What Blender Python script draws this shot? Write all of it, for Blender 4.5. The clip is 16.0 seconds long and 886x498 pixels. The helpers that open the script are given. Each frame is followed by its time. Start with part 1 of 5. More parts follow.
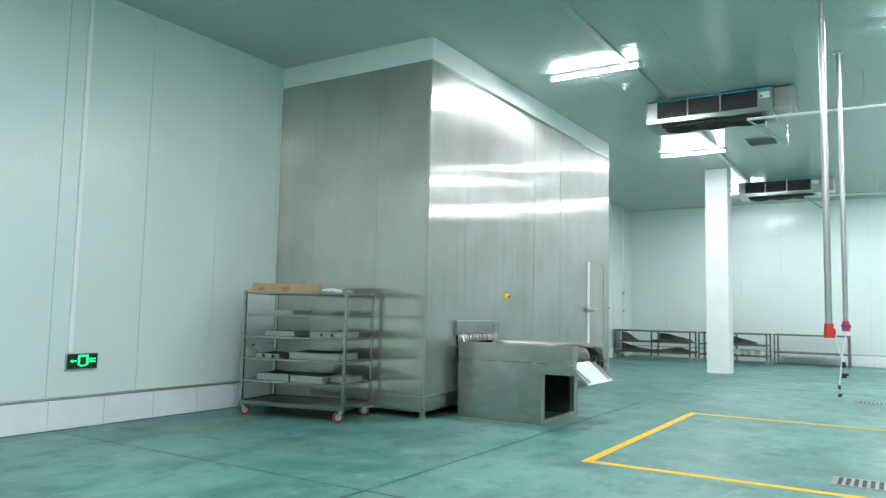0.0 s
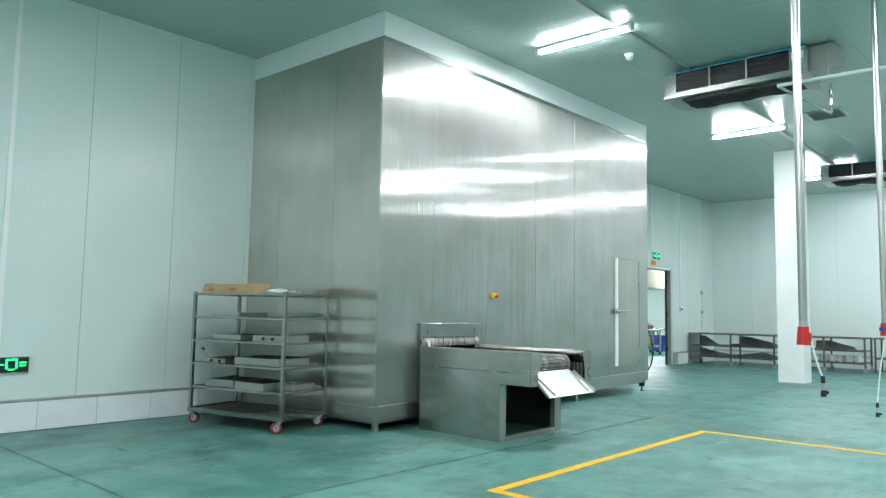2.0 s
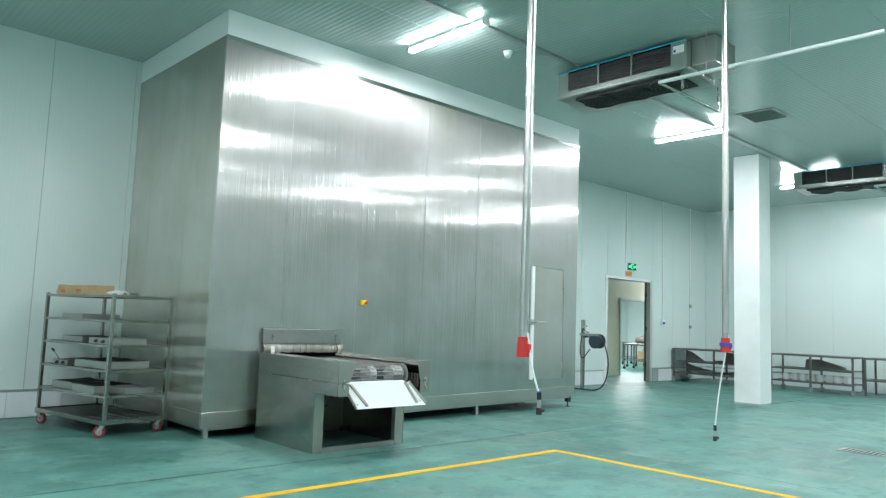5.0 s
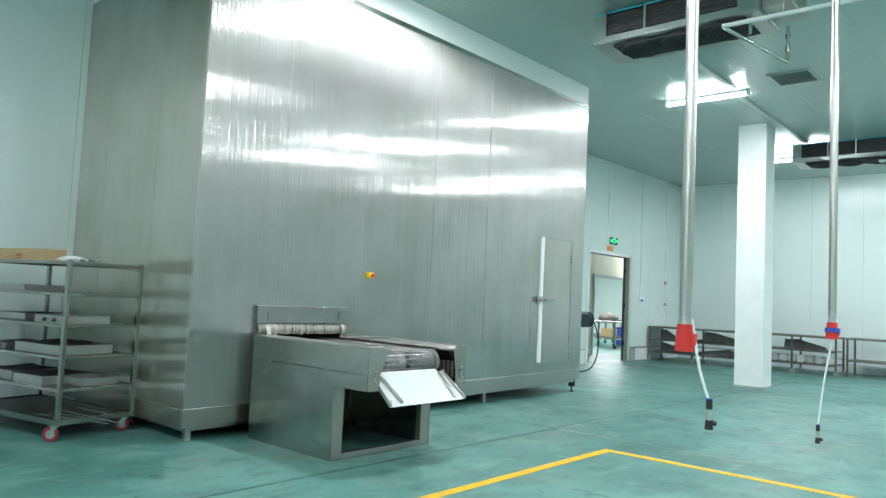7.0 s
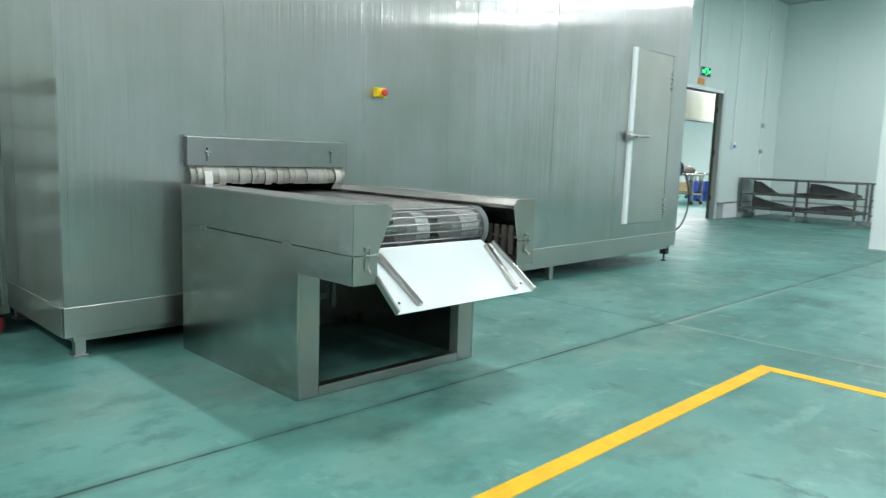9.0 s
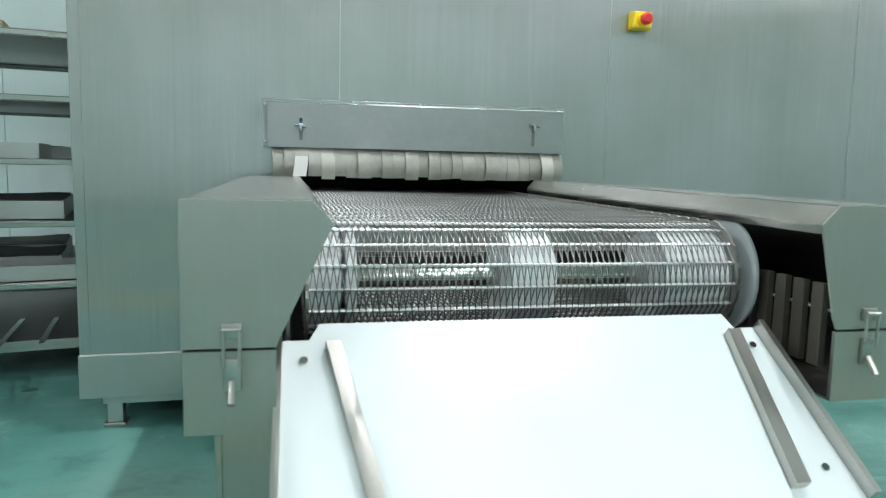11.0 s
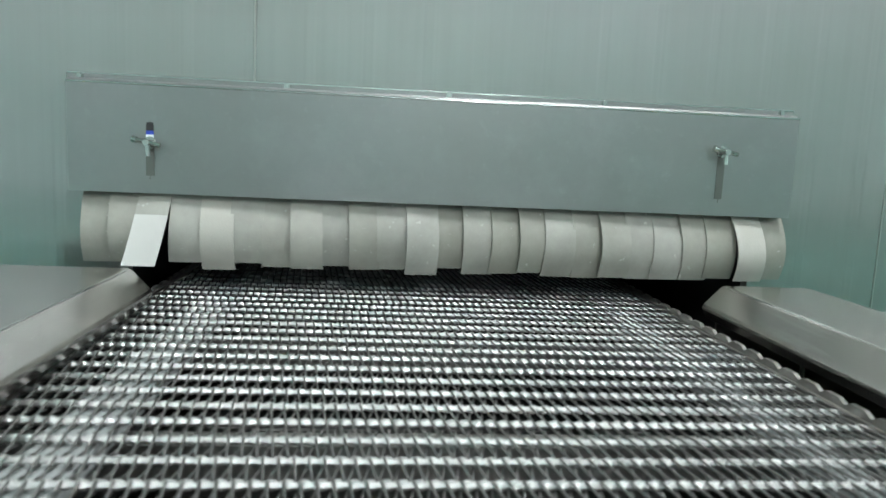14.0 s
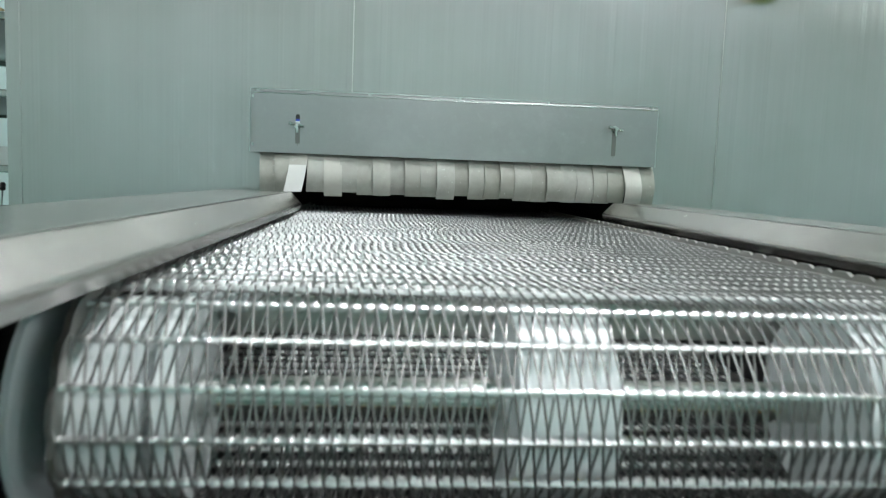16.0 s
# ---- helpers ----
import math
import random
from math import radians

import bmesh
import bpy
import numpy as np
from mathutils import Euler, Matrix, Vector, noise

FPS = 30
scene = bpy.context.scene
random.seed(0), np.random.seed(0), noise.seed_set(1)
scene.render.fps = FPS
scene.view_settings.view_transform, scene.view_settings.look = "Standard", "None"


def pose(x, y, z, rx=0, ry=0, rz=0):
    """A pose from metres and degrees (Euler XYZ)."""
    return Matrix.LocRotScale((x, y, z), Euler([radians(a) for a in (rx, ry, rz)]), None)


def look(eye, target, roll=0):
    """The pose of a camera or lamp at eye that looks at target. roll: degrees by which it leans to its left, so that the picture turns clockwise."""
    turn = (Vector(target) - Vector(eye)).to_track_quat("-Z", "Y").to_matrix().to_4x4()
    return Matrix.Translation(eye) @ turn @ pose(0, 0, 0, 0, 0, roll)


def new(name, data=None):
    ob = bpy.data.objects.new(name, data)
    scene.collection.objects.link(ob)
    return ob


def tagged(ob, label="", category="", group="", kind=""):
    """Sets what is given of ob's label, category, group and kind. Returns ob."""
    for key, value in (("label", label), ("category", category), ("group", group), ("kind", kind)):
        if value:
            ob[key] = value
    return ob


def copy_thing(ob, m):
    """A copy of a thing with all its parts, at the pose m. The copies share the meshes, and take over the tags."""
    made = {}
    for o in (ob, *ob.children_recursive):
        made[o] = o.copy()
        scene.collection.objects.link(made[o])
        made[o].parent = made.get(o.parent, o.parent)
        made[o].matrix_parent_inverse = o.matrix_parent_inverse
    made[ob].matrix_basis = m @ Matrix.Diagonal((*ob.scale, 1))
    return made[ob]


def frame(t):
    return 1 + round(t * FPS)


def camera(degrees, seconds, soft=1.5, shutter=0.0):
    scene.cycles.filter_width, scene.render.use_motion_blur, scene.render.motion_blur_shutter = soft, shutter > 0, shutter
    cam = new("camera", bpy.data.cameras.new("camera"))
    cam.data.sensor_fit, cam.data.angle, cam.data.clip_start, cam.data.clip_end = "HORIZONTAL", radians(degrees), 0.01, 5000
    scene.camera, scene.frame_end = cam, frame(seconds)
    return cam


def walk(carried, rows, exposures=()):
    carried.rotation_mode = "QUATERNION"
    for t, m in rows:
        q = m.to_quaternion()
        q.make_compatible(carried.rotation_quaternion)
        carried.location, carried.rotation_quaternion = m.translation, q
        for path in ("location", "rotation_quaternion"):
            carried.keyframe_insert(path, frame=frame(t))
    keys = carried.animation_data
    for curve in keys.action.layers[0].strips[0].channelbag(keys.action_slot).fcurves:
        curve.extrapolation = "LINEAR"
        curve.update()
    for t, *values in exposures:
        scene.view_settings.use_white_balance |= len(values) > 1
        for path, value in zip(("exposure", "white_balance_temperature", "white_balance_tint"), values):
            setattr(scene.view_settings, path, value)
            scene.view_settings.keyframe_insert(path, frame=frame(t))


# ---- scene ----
cam = camera(63.32, 16.0, soft=1.1, shutter=0.25)
PATH = [
    (0, (-0.268, 0.411, 1.218), (-1.331, 2.096, 1.390), 1.20),
    (0.5, (-0.088, 0.727, 1.212), (-1.264, 2.337, 1.384), 1.30),
    (1, (0.134, 1.178, 1.229), (-1.085, 2.754, 1.400), 1.00),
    (1.5, (0.357, 1.644, 1.226), (-0.894, 3.195, 1.397), 1.00),
    (2, (0.662, 2.150, 1.242), (-0.668, 3.634, 1.414), 1.00),
    (2.5, (0.958, 2.594, 1.257), (-0.432, 4.022, 1.429), 1.10),
    (3, (1.309, 3.051, 1.276), (-0.142, 4.416, 1.450), 1.20),
    (3.5, (1.629, 3.423, 1.268), (0.162, 4.771, 1.448), 1.30),
    (4, (1.946, 3.763, 1.269), (0.471, 5.100, 1.453), 1.50),
    (4.2, (2.037, 3.877, 1.261), (0.560, 5.213, 1.450), 1.40),
    (4.5, (2.142, 3.972, 1.264), (0.667, 5.308, 1.454), 1.71),
    (5, (2.108, 3.983, 1.260), (0.651, 5.339, 1.458), 2.12),
    (5.5, (1.887, 3.914, 1.258), (0.463, 5.302, 1.457), 2.56),
    (6, (1.520, 3.874, 1.254), (0.132, 5.300, 1.447), 2.88),
    (6.3, (1.253, 3.904, 1.262), (-0.103, 5.364, 1.435), 3.00),
    (6.5, (1.048, 3.979, 1.248), (-0.305, 5.442, 1.417), 2.90),
    (7, (0.556, 4.187, 1.249), (-0.763, 5.685, 1.383), 2.70),
    (7.5, (0.131, 4.526, 1.187), (-1.152, 6.059, 1.126), 2.40),
    (8, (-0.325, 4.990, 1.151), (-1.583, 6.522, 0.890), 2.40),
    (8.5, (-0.716, 5.552, 1.115), (-1.995, 7.067, 0.851), 2.20),
    (9, (-1.106, 6.083, 1.061), (-2.504, 7.490, 0.798), 2.00),
    (9.2, (-1.254, 6.296, 1.059), (-2.722, 7.627, 0.797), 1.80),
    (9.7, (-1.589, 6.822, 1.020), (-3.241, 7.921, 0.767), 1.44),
    (10.2, (-1.871, 7.323, 0.959), (-3.684, 8.129, 0.713), 1.17),
    (10.7, (-2.121, 7.725, 0.912), (-4.036, 8.251, 0.670), 1.14),
    (11.3, (-2.408, 7.978, 0.923), (-4.367, 8.302, 0.686), 1.60),
    (11.6, (-2.536, 8.062, 0.957), (-4.507, 8.308, 0.719), 2.21),
    (12, (-2.747, 8.084, 1.000), (-4.721, 8.312, 0.769), 2.46),
    (12.5, (-3.023, 8.138, 1.059), (-4.998, 8.343, 0.812), 2.50),
    (13, (-3.274, 8.180, 1.062), (-5.249, 8.387, 0.824), 2.66),
    (13.5, (-3.545, 8.215, 1.055), (-5.518, 8.396, 0.783), 2.67),
    (14, (-3.695, 8.209, 1.026), (-5.669, 8.402, 0.764), 2.65),
    (14.5, (-3.622, 8.196, 1.025), (-5.597, 8.399, 0.780), 2.60),
    (15, (-3.404, 8.187, 1.006), (-5.382, 8.382, 0.791), 2.43),
    (15.5, (-3.145, 8.166, 0.976), (-5.128, 8.322, 0.766), 2.39),
    (16, (-2.883, 8.126, 0.906), (-4.867, 8.291, 0.711), 2.14),
]
cam.data.dof.use_dof, cam.data.dof.focus_distance, cam.data.dof.aperture_fstop = True, 2.3, 9.5
walk(cam, [(t, look(eye, target, roll)) for t, eye, target, roll in PATH])

# ---- light ----
world = bpy.data.worlds.new("world")
scene.world = world
world.use_nodes = True
world.node_tree.nodes["Background"].inputs[0].default_value = (0.02, 0.025, 0.025, 1)
world.node_tree.nodes["Background"].inputs[1].default_value = 0.2
scene.view_settings.exposure = 0.0
TUBE_STRENGTH = 95.0
LAMP_POWER = 80.0
TUBE_COLOUR = (0.93, 1.0, 1.05)

# ---- main numbers of the place ----
CEIL = 4.41
WALL_L, WALL_R, WALL_N, WALL_S = -7.13, 8.6, 22.2, -4.5
MX, MY0, MY1, MTOP = -4.75, 7.2, 13.28, 4.135   # freezer: long side plane, its two ends, its top


# ---- materials ----
def nodes_of(name):
    m = bpy.data.materials.new(name)
    m.use_nodes = True
    nt = m.node_tree
    return m, nt, nt.nodes["Principled BSDF"]


def world_coord(nt, scale=(1, 1, 1)):
    g = nt.nodes.new("ShaderNodeNewGeometry")
    mp = nt.nodes.new("ShaderNodeMapping")
    mp.inputs["Scale"].default_value = scale
    nt.links.new(g.outputs["Position"], mp.inputs["Vector"])
    return mp.outputs[0]


def noise_tex(nt, vec, scale, detail=4.0, rough=0.55):
    n = nt.nodes.new("ShaderNodeTexNoise")
    n.inputs["Scale"].default_value, n.inputs["Detail"].default_value, n.inputs["Roughness"].default_value = scale, detail, rough
    nt.links.new(vec, n.inputs["Vector"])
    return n.outputs[0]


def ramp(nt, fac, stops):
    r = nt.nodes.new("ShaderNodeValToRGB")
    el = r.color_ramp.elements
    while len(el) < len(stops):
        el.new(0.5)
    for e, (p, c) in zip(el, stops):
        e.position = p
        e.color = (*c, 1) if len(c) == 3 else c
    nt.links.new(fac, r.inputs[0])
    return r.outputs[0]


def grey(v):
    return (v, v, v)


def math_node(nt, op, a, b):
    n = nt.nodes.new("ShaderNodeMath")
    n.operation = op
    for i, v in enumerate((a, b)):
        if isinstance(v, (int, float)):
            n.inputs[i].default_value = v
        else:
            nt.links.new(v, n.inputs[i])
    return n.outputs[0]


def mix(nt, fac, a, b, mode="MIX"):
    n = nt.nodes.new("ShaderNodeMix")
    n.data_type, n.blend_type = "RGBA", mode
    for i, v in ((0, fac), (6, a), (7, b)):
        if isinstance(v, (int, float)):
            n.inputs[i].default_value = v
        elif isinstance(v, tuple):
            n.inputs[i].default_value = (*v, 1)
        else:
            nt.links.new(v, n.inputs[i])
    return n.outputs[2]


def bump(nt, bsdf, height, strength=0.2, distance=0.01, after=None):
    b = nt.nodes.new("ShaderNodeBump")
    b.inputs["Strength"].default_value, b.inputs["Distance"].default_value = strength, distance
    nt.links.new(height, b.inputs["Height"])
    if after is not None:
        nt.links.new(after, b.inputs["Normal"])
    nt.links.new(b.outputs[0], bsdf.inputs["Normal"])
    return b.outputs[0]


def painted(name, colour, rough=0.45, vary=0.08, bumps=0.1, scale=3.0, metallic=0.0):
    """Paint, plastic or plain sheet with faint blotches and grain."""
    m, nt, b = nodes_of(name)
    v = world_coord(nt)
    n1, n2 = noise_tex(nt, v, scale, 5), noise_tex(nt, v, scale * 22, 3)
    dark = tuple(c * (1 - vary) for c in colour)
    light = tuple(min(1, c * (1 + vary)) for c in colour)
    c = ramp(nt, n1, [(0.3, dark), (0.7, light)])
    nt.links.new(c, b.inputs["Base Color"])
    b.inputs["Roughness"].default_value = rough
    b.inputs["Metallic"].default_value = metallic
    if bumps:
        bump(nt, b, n2, bumps, 0.002)
    return m


def steel(name, colour=(0.50, 0.53, 0.515), rough=0.3, aniso=0.75, grain=(60, 60, 0.7), wave=0.0, ribs=0.0, scale_wave=0.9, haze=0.0, grain_bump=0.0, smudge=0.0, wide=(0.40, 0.5), lane_bump=0.9):
    """Brushed stainless sheet: grain, faint cloudy wear, gentle dents."""
    m, nt, b = nodes_of(name)
    b.inputs["Metallic"].default_value = 1.0
    v = world_coord(nt, grain)
    g = noise_tex(nt, v, 2.2, 3, 0.6)
    w = noise_tex(nt, world_coord(nt), 1.3, 4)
    c1 = ramp(nt, g, [(0.25, tuple(c * 0.98 for c in colour)), (0.75, tuple(min(1, c * 1.02) for c in colour))])
    c2 = ramp(nt, w, [(0.32, (0.82, 0.84, 0.80)), (0.68, (1, 1, 1))])
    c = mix(nt, 1.0, c1, c2, "MULTIPLY")
    if smudge:
        wipe = noise_tex(nt, world_coord(nt, (1, 1.6, 1.6)), 5.0, 7, 0.65)
        c = mix(nt, ramp(nt, wipe, [(0.50, grey(0)), (0.68, grey(smudge))]), c, tuple(min(1, k * 1.45) for k in colour))
        scratch = noise_tex(nt, world_coord(nt, (3, 60, 60)), 1.0, 4, 0.6)
        c = mix(nt, ramp(nt, scratch, [(0.60, grey(0)), (0.72, grey(smudge))]), c, tuple(min(1, k * 1.3) for k in colour))
    nt.links.new(c, b.inputs["Base Color"])
    b.inputs["Roughness"].default_value = rough
    b.inputs["Anisotropic"].default_value = aniso
    t = nt.nodes.new("ShaderNodeTangent")
    t.direction_type, t.axis = "RADIAL", "Z"
    nt.links.new(t.outputs[0], b.inputs["Tangent"])
    out = bump(nt, b, g, grain_bump, 0.002)
    if wave:
        big = noise_tex(nt, world_coord(nt, (1, 1, 0.6)), scale_wave, 2, 0.5)
        out = bump(nt, b, big, wave, 0.05, out)
    if ribs:
        rib = nt.nodes.new("ShaderNodeTexWave")
        rib.wave_type, rib.bands_direction, rib.wave_profile = "BANDS", "Y", "SIN"
        rib.inputs["Scale"].default_value = 3.7
        rib.inputs["Distortion"].default_value = 0.9
        rib.inputs["Detail"].default_value = 2.0
        rib.inputs["Detail Scale"].default_value = 0.6
        nt.links.new(world_coord(nt, (1, 1, 0.02)), rib.inputs["Vector"])
        line = ramp(nt, rib.outputs["Fac"], [(0.90, grey(0)), (0.97, grey(1)), (1.0, grey(0.7))])
        sep = nt.nodes.new("ShaderNodeSeparateXYZ")
        nt.links.new(world_coord(nt), sep.inputs[0])
        upper = ramp(nt, math_node(nt, "DIVIDE", sep.outputs[2], 4.2), [(0.38, grey(0.25)), (0.60, grey(1))])
        line = mix(nt, 1.0, line, upper, "MULTIPLY")      # the pressed ribs are deeper on the upper sheets
        out = bump(nt, b, line, ribs, 0.003, out)
        mid = noise_tex(nt, world_coord(nt, (1, 2.4, 0.5)), 3.2, 3, 0.55)
        out = bump(nt, b, mid, wave * 0.9, 0.006, out)
        lane = noise_tex(nt, world_coord(nt, (1, 7.0, 0.6)), 1.0, 3, 0.6)
        out = bump(nt, b, lane, lane_bump, 0.007, out)
        fine = noise_tex(nt, world_coord(nt, (1, 26.0, 0.8)), 1.0, 2, 0.5)
        out = bump(nt, b, fine, 0.12, 0.002, out)
    if haze:
        # a second, wider lobe: the milky glare of worn brushed sheet
        b2 = nt.nodes.new("ShaderNodeBsdfPrincipled")
        b2.inputs["Metallic"].default_value = 1.0
        b2.inputs["Roughness"].default_value = wide[0]
        b2.inputs["Anisotropic"].default_value = wide[1]
        nt.links.new(b.inputs["Base Color"].links[0].from_socket, b2.inputs["Base Color"])
        nt.links.new(t.outputs[0], b2.inputs["Tangent"])
        nt.links.new(out, b2.inputs["Normal"])
        ms = nt.nodes.new("ShaderNodeMixShader")
        drip = noise_tex(nt, world_coord(nt, (5, 5, 0.5)), 1.0, 3, 0.5)
        nt.links.new(ramp(nt, drip, [(0.3, grey(haze * 0.96)), (0.7, grey(min(1, haze * 1.04)))]), ms.inputs[0])
        nt.links.new(b.outputs[0], ms.inputs[1])
        nt.links.new(b2.outputs[0], ms.inputs[2])
        nt.links.new(ms.outputs[0], nt.nodes["Material Output"].inputs["Surface"])
    return m


def joint_dirt(nt, axis, at, width, strength):
    """Dirt that has gathered along a floor joint: 1 on the joint, fading out unevenly beside it."""
    sep = nt.nodes.new("ShaderNodeSeparateXYZ")
    nt.links.new(world_coord(nt), sep.inputs[0])
    wander = noise_tex(nt, world_coord(nt), 1.7, 5, 0.6)
    d = math_node(nt, "ADD", math_node(nt, "SUBTRACT", sep.outputs[axis], at), math_node(nt, "MULTIPLY", math_node(nt, "SUBTRACT", wander, 0.5), 0.05))
    near = ramp(nt, math_node(nt, "ABSOLUTE", d, 0.0), [(0.0, grey(strength)), (width, grey(strength * 0.35)), (width * 3.2, grey(0))])
    patchy = ramp(nt, noise_tex(nt, world_coord(nt), 3.1, 4, 0.6), [(0.32, grey(0.15)), (0.60, grey(1))])
    return mix(nt, 1.0, near, patchy, "MULTIPLY")


def floor_material():
    """Worn green epoxy: cloudy tone, brownish wear, scuffs, dark smears and spots, dirty joints, satin sheen."""
    m, nt, b = nodes_of("green_epoxy")
    v = world_coord(nt)
    big, mid, fine = noise_tex(nt, v, 0.45, 3, 0.5), noise_tex(nt, v, 2.3, 6, 0.6), noise_tex(nt, v, 60, 3, 0.6)
    base = ramp(nt, big, [(0.36, (0.052, 0.172, 0.150)), (0.5, (0.080, 0.232, 0.202)), (0.62, (0.112, 0.285, 0.250))])
    c = mix(nt, ramp(nt, mid, [(0.46, grey(0)), (0.66, grey(0.6))]), base, (0.155, 0.315, 0.278))
    drag = noise_tex(nt, world_coord(nt, (1.0, 0.6, 1)), 1.5, 6, 0.62)
    c = mix(nt, ramp(nt, drag, [(0.34, grey(0.75)), (0.50, grey(0))]), c, (0.040, 0.128, 0.112))
    worn = noise_tex(nt, world_coord(nt, (1.3, 0.8, 1)), 1.05, 7, 0.66)
    c = mix(nt, ramp(nt, worn, [(0.53, grey(0)), (0.64, grey(0.42))]), c, (0.165, 0.235, 0.190))
    scuff = noise_tex(nt, world_coord(nt, (1.0, 1.7, 1)), 1.8, 9, 0.72)
    c = mix(nt, ramp(nt, scuff, [(0.60, grey(0)), (0.64, grey(0.40)), (0.72, grey(0.7))]), c, (0.22, 0.375, 0.335))
    scrape = noise_tex(nt, world_coord(nt, (7.0, 1.1, 1)), 1.0, 6, 0.66)
    c = mix(nt, ramp(nt, scrape, [(0.60, grey(0)), (0.66, grey(0.5))]), c, (0.20, 0.345, 0.305))
    smear = noise_tex(nt, world_coord(nt, (1.2, 2.6, 1)), 1.55, 5, 0.58)
    c = mix(nt, ramp(nt, smear, [(0.655, grey(0)), (0.685, grey(0.6)), (0.74, grey(0.8))]), c, (0.024, 0.082, 0.074))
    # dark patches, and pale ones that also paint in streaky reflections
    blot = noise_tex(nt, world_coord(nt, (1.5, 1.0, 1)), 3.4, 8, 0.68)
    c = mix(nt, ramp(nt, blot, [(0.36, grey(0.62)), (0.48, grey(0))]), c, (0.046, 0.140, 0.124))
    c = mix(nt, ramp(nt, blot, [(0.56, grey(0)), (0.70, grey(0.5))]), c, (0.20, 0.36, 0.32))
    spots = noise_tex(nt, v, 8.5, 3, 0.5)
    c = mix(nt, ramp(nt, spots, [(0.715, grey(0)), (0.735, grey(0.75))]), c, (0.022, 0.060, 0.056))
    crumbs = noise_tex(nt, v, 17.0, 2, 0.5)
    c = mix(nt, ramp(nt, crumbs, [(0.785, grey(0)), (0.80, grey(0.7))]), c, (0.36, 0.46, 0.42))
    for axis, at, width, strength in ((0, -3.34, 0.016, 0.95), (1, 4.35, 0.014, 0.9), (1, 10.42, 0.012, 0.25), (0, 0.6, 0.012, 0.6)):
        c = mix(nt, joint_dirt(nt, axis, at, width, strength), c, (0.018, 0.052, 0.046))
    # the filler of the joint has chipped and gone pale past the crossing of the joints
    sep = nt.nodes.new("ShaderNodeSeparateXYZ")
    nt.links.new(v, sep.inputs[0])
    past = ramp(nt, math_node(nt, "MULTIPLY", math_node(nt, "SUBTRACT", sep.outputs[1], 10.40), 0.12), [(0.0, grey(0)), (0.01, grey(0.85)), (0.75, grey(0))])
    c = mix(nt, mix(nt, 1.0, joint_dirt(nt, 0, -3.315, 0.013, 1.0), past, "MULTIPLY"), c, (0.34, 0.40, 0.36))
    aside = ramp(nt, math_node(nt, "MULTIPLY", math_node(nt, "SUBTRACT", sep.outputs[0], -3.36), 0.25), [(0.0, grey(0)), (0.01, grey(0.8)), (0.8, grey(0.1))])
    c = mix(nt, mix(nt, 1.0, joint_dirt(nt, 1, 10.445, 0.016, 1.0), aside, "MULTIPLY"), c, (0.32, 0.37, 0.32))
    nt.links.new(c, b.inputs["Base Color"])
    nt.links.new(ramp(nt, mid, [(0.35, grey(0.34)), (0.65, grey(0.50))]), b.inputs["Roughness"])
    b.inputs["Specular IOR Level"].default_value = 0.34
    o = bump(nt, b, mid, 0.06, 0.004)
    bump(nt, b, fine, 0.03, 0.001, o)
    return m


def panel_material(name, colour, rough=0.3, axis="Y", rib=0.05, freq=14.0, deep=0.0):
    """Coated sandwich panel with its faint pressed ribs."""
    m, nt, b = nodes_of(name)
    v = world_coord(nt)
    n1 = noise_tex(nt, v, 0.8, 5)
    c = ramp(nt, n1, [(0.3, tuple(x * 0.97 for x in colour)), (0.7, colour)])
    nt.links.new(c, b.inputs["Base Color"])
    b.inputs["Roughness"].default_value = rough
    w = nt.nodes.new("ShaderNodeTexWave")
    w.wave_type, w.bands_direction, w.wave_profile = "BANDS", axis, "SIN"
    w.inputs["Scale"].default_value = freq
    nt.links.new(v, w.inputs["Vector"])
    line = ramp(nt, w.outputs["Fac"], [(0.80, grey(0)), (0.95, grey(1))])
    if deep:
        bump(nt, b, w.outputs["Fac"], 1.0, deep)
    else:
        bump(nt, b, line, rib, 0.003)
    return m


def emitter(name, colour, strength):
    m, nt, b = nodes_of(name)
    b.inputs["Base Color"].default_value = (*colour, 1)
    b.inputs["Emission Color"].default_value = (*colour, 1)
    b.inputs["Emission Strength"].default_value = strength
    return m


def strip_material():
    """Grubby off-white plastic whose tone differs from strip to strip."""
    m, nt, b = nodes_of("off_white_curtain_strip")
    v = world_coord(nt)
    n1, n2 = noise_tex(nt, v, 12.0, 6, 0.65), noise_tex(nt, v, 90.0, 3)
    c = ramp(nt, n1, [(0.3, (0.26, 0.268, 0.235)), (0.7, (0.385, 0.39, 0.352))])
    info = nt.nodes.new("ShaderNodeObjectInfo")
    tone = ramp(nt, info.outputs["Random"], [(0.0, (0.74, 0.74, 0.70)), (0.6, (0.92, 0.92, 0.90)), (1.0, (1, 1, 1))])
    c = mix(nt, 1.0, c, tone, "MULTIPLY")
    c = mix(nt, ramp(nt, n2, [(0.68, grey(0)), (0.76, grey(0.5))]), c, (0.72, 0.73, 0.70))
    nt.links.new(c, b.inputs["Base Color"])
    b.inputs["Roughness"].default_value = 0.5
    bump(nt, b, n1, 0.15, 0.003)
    return m


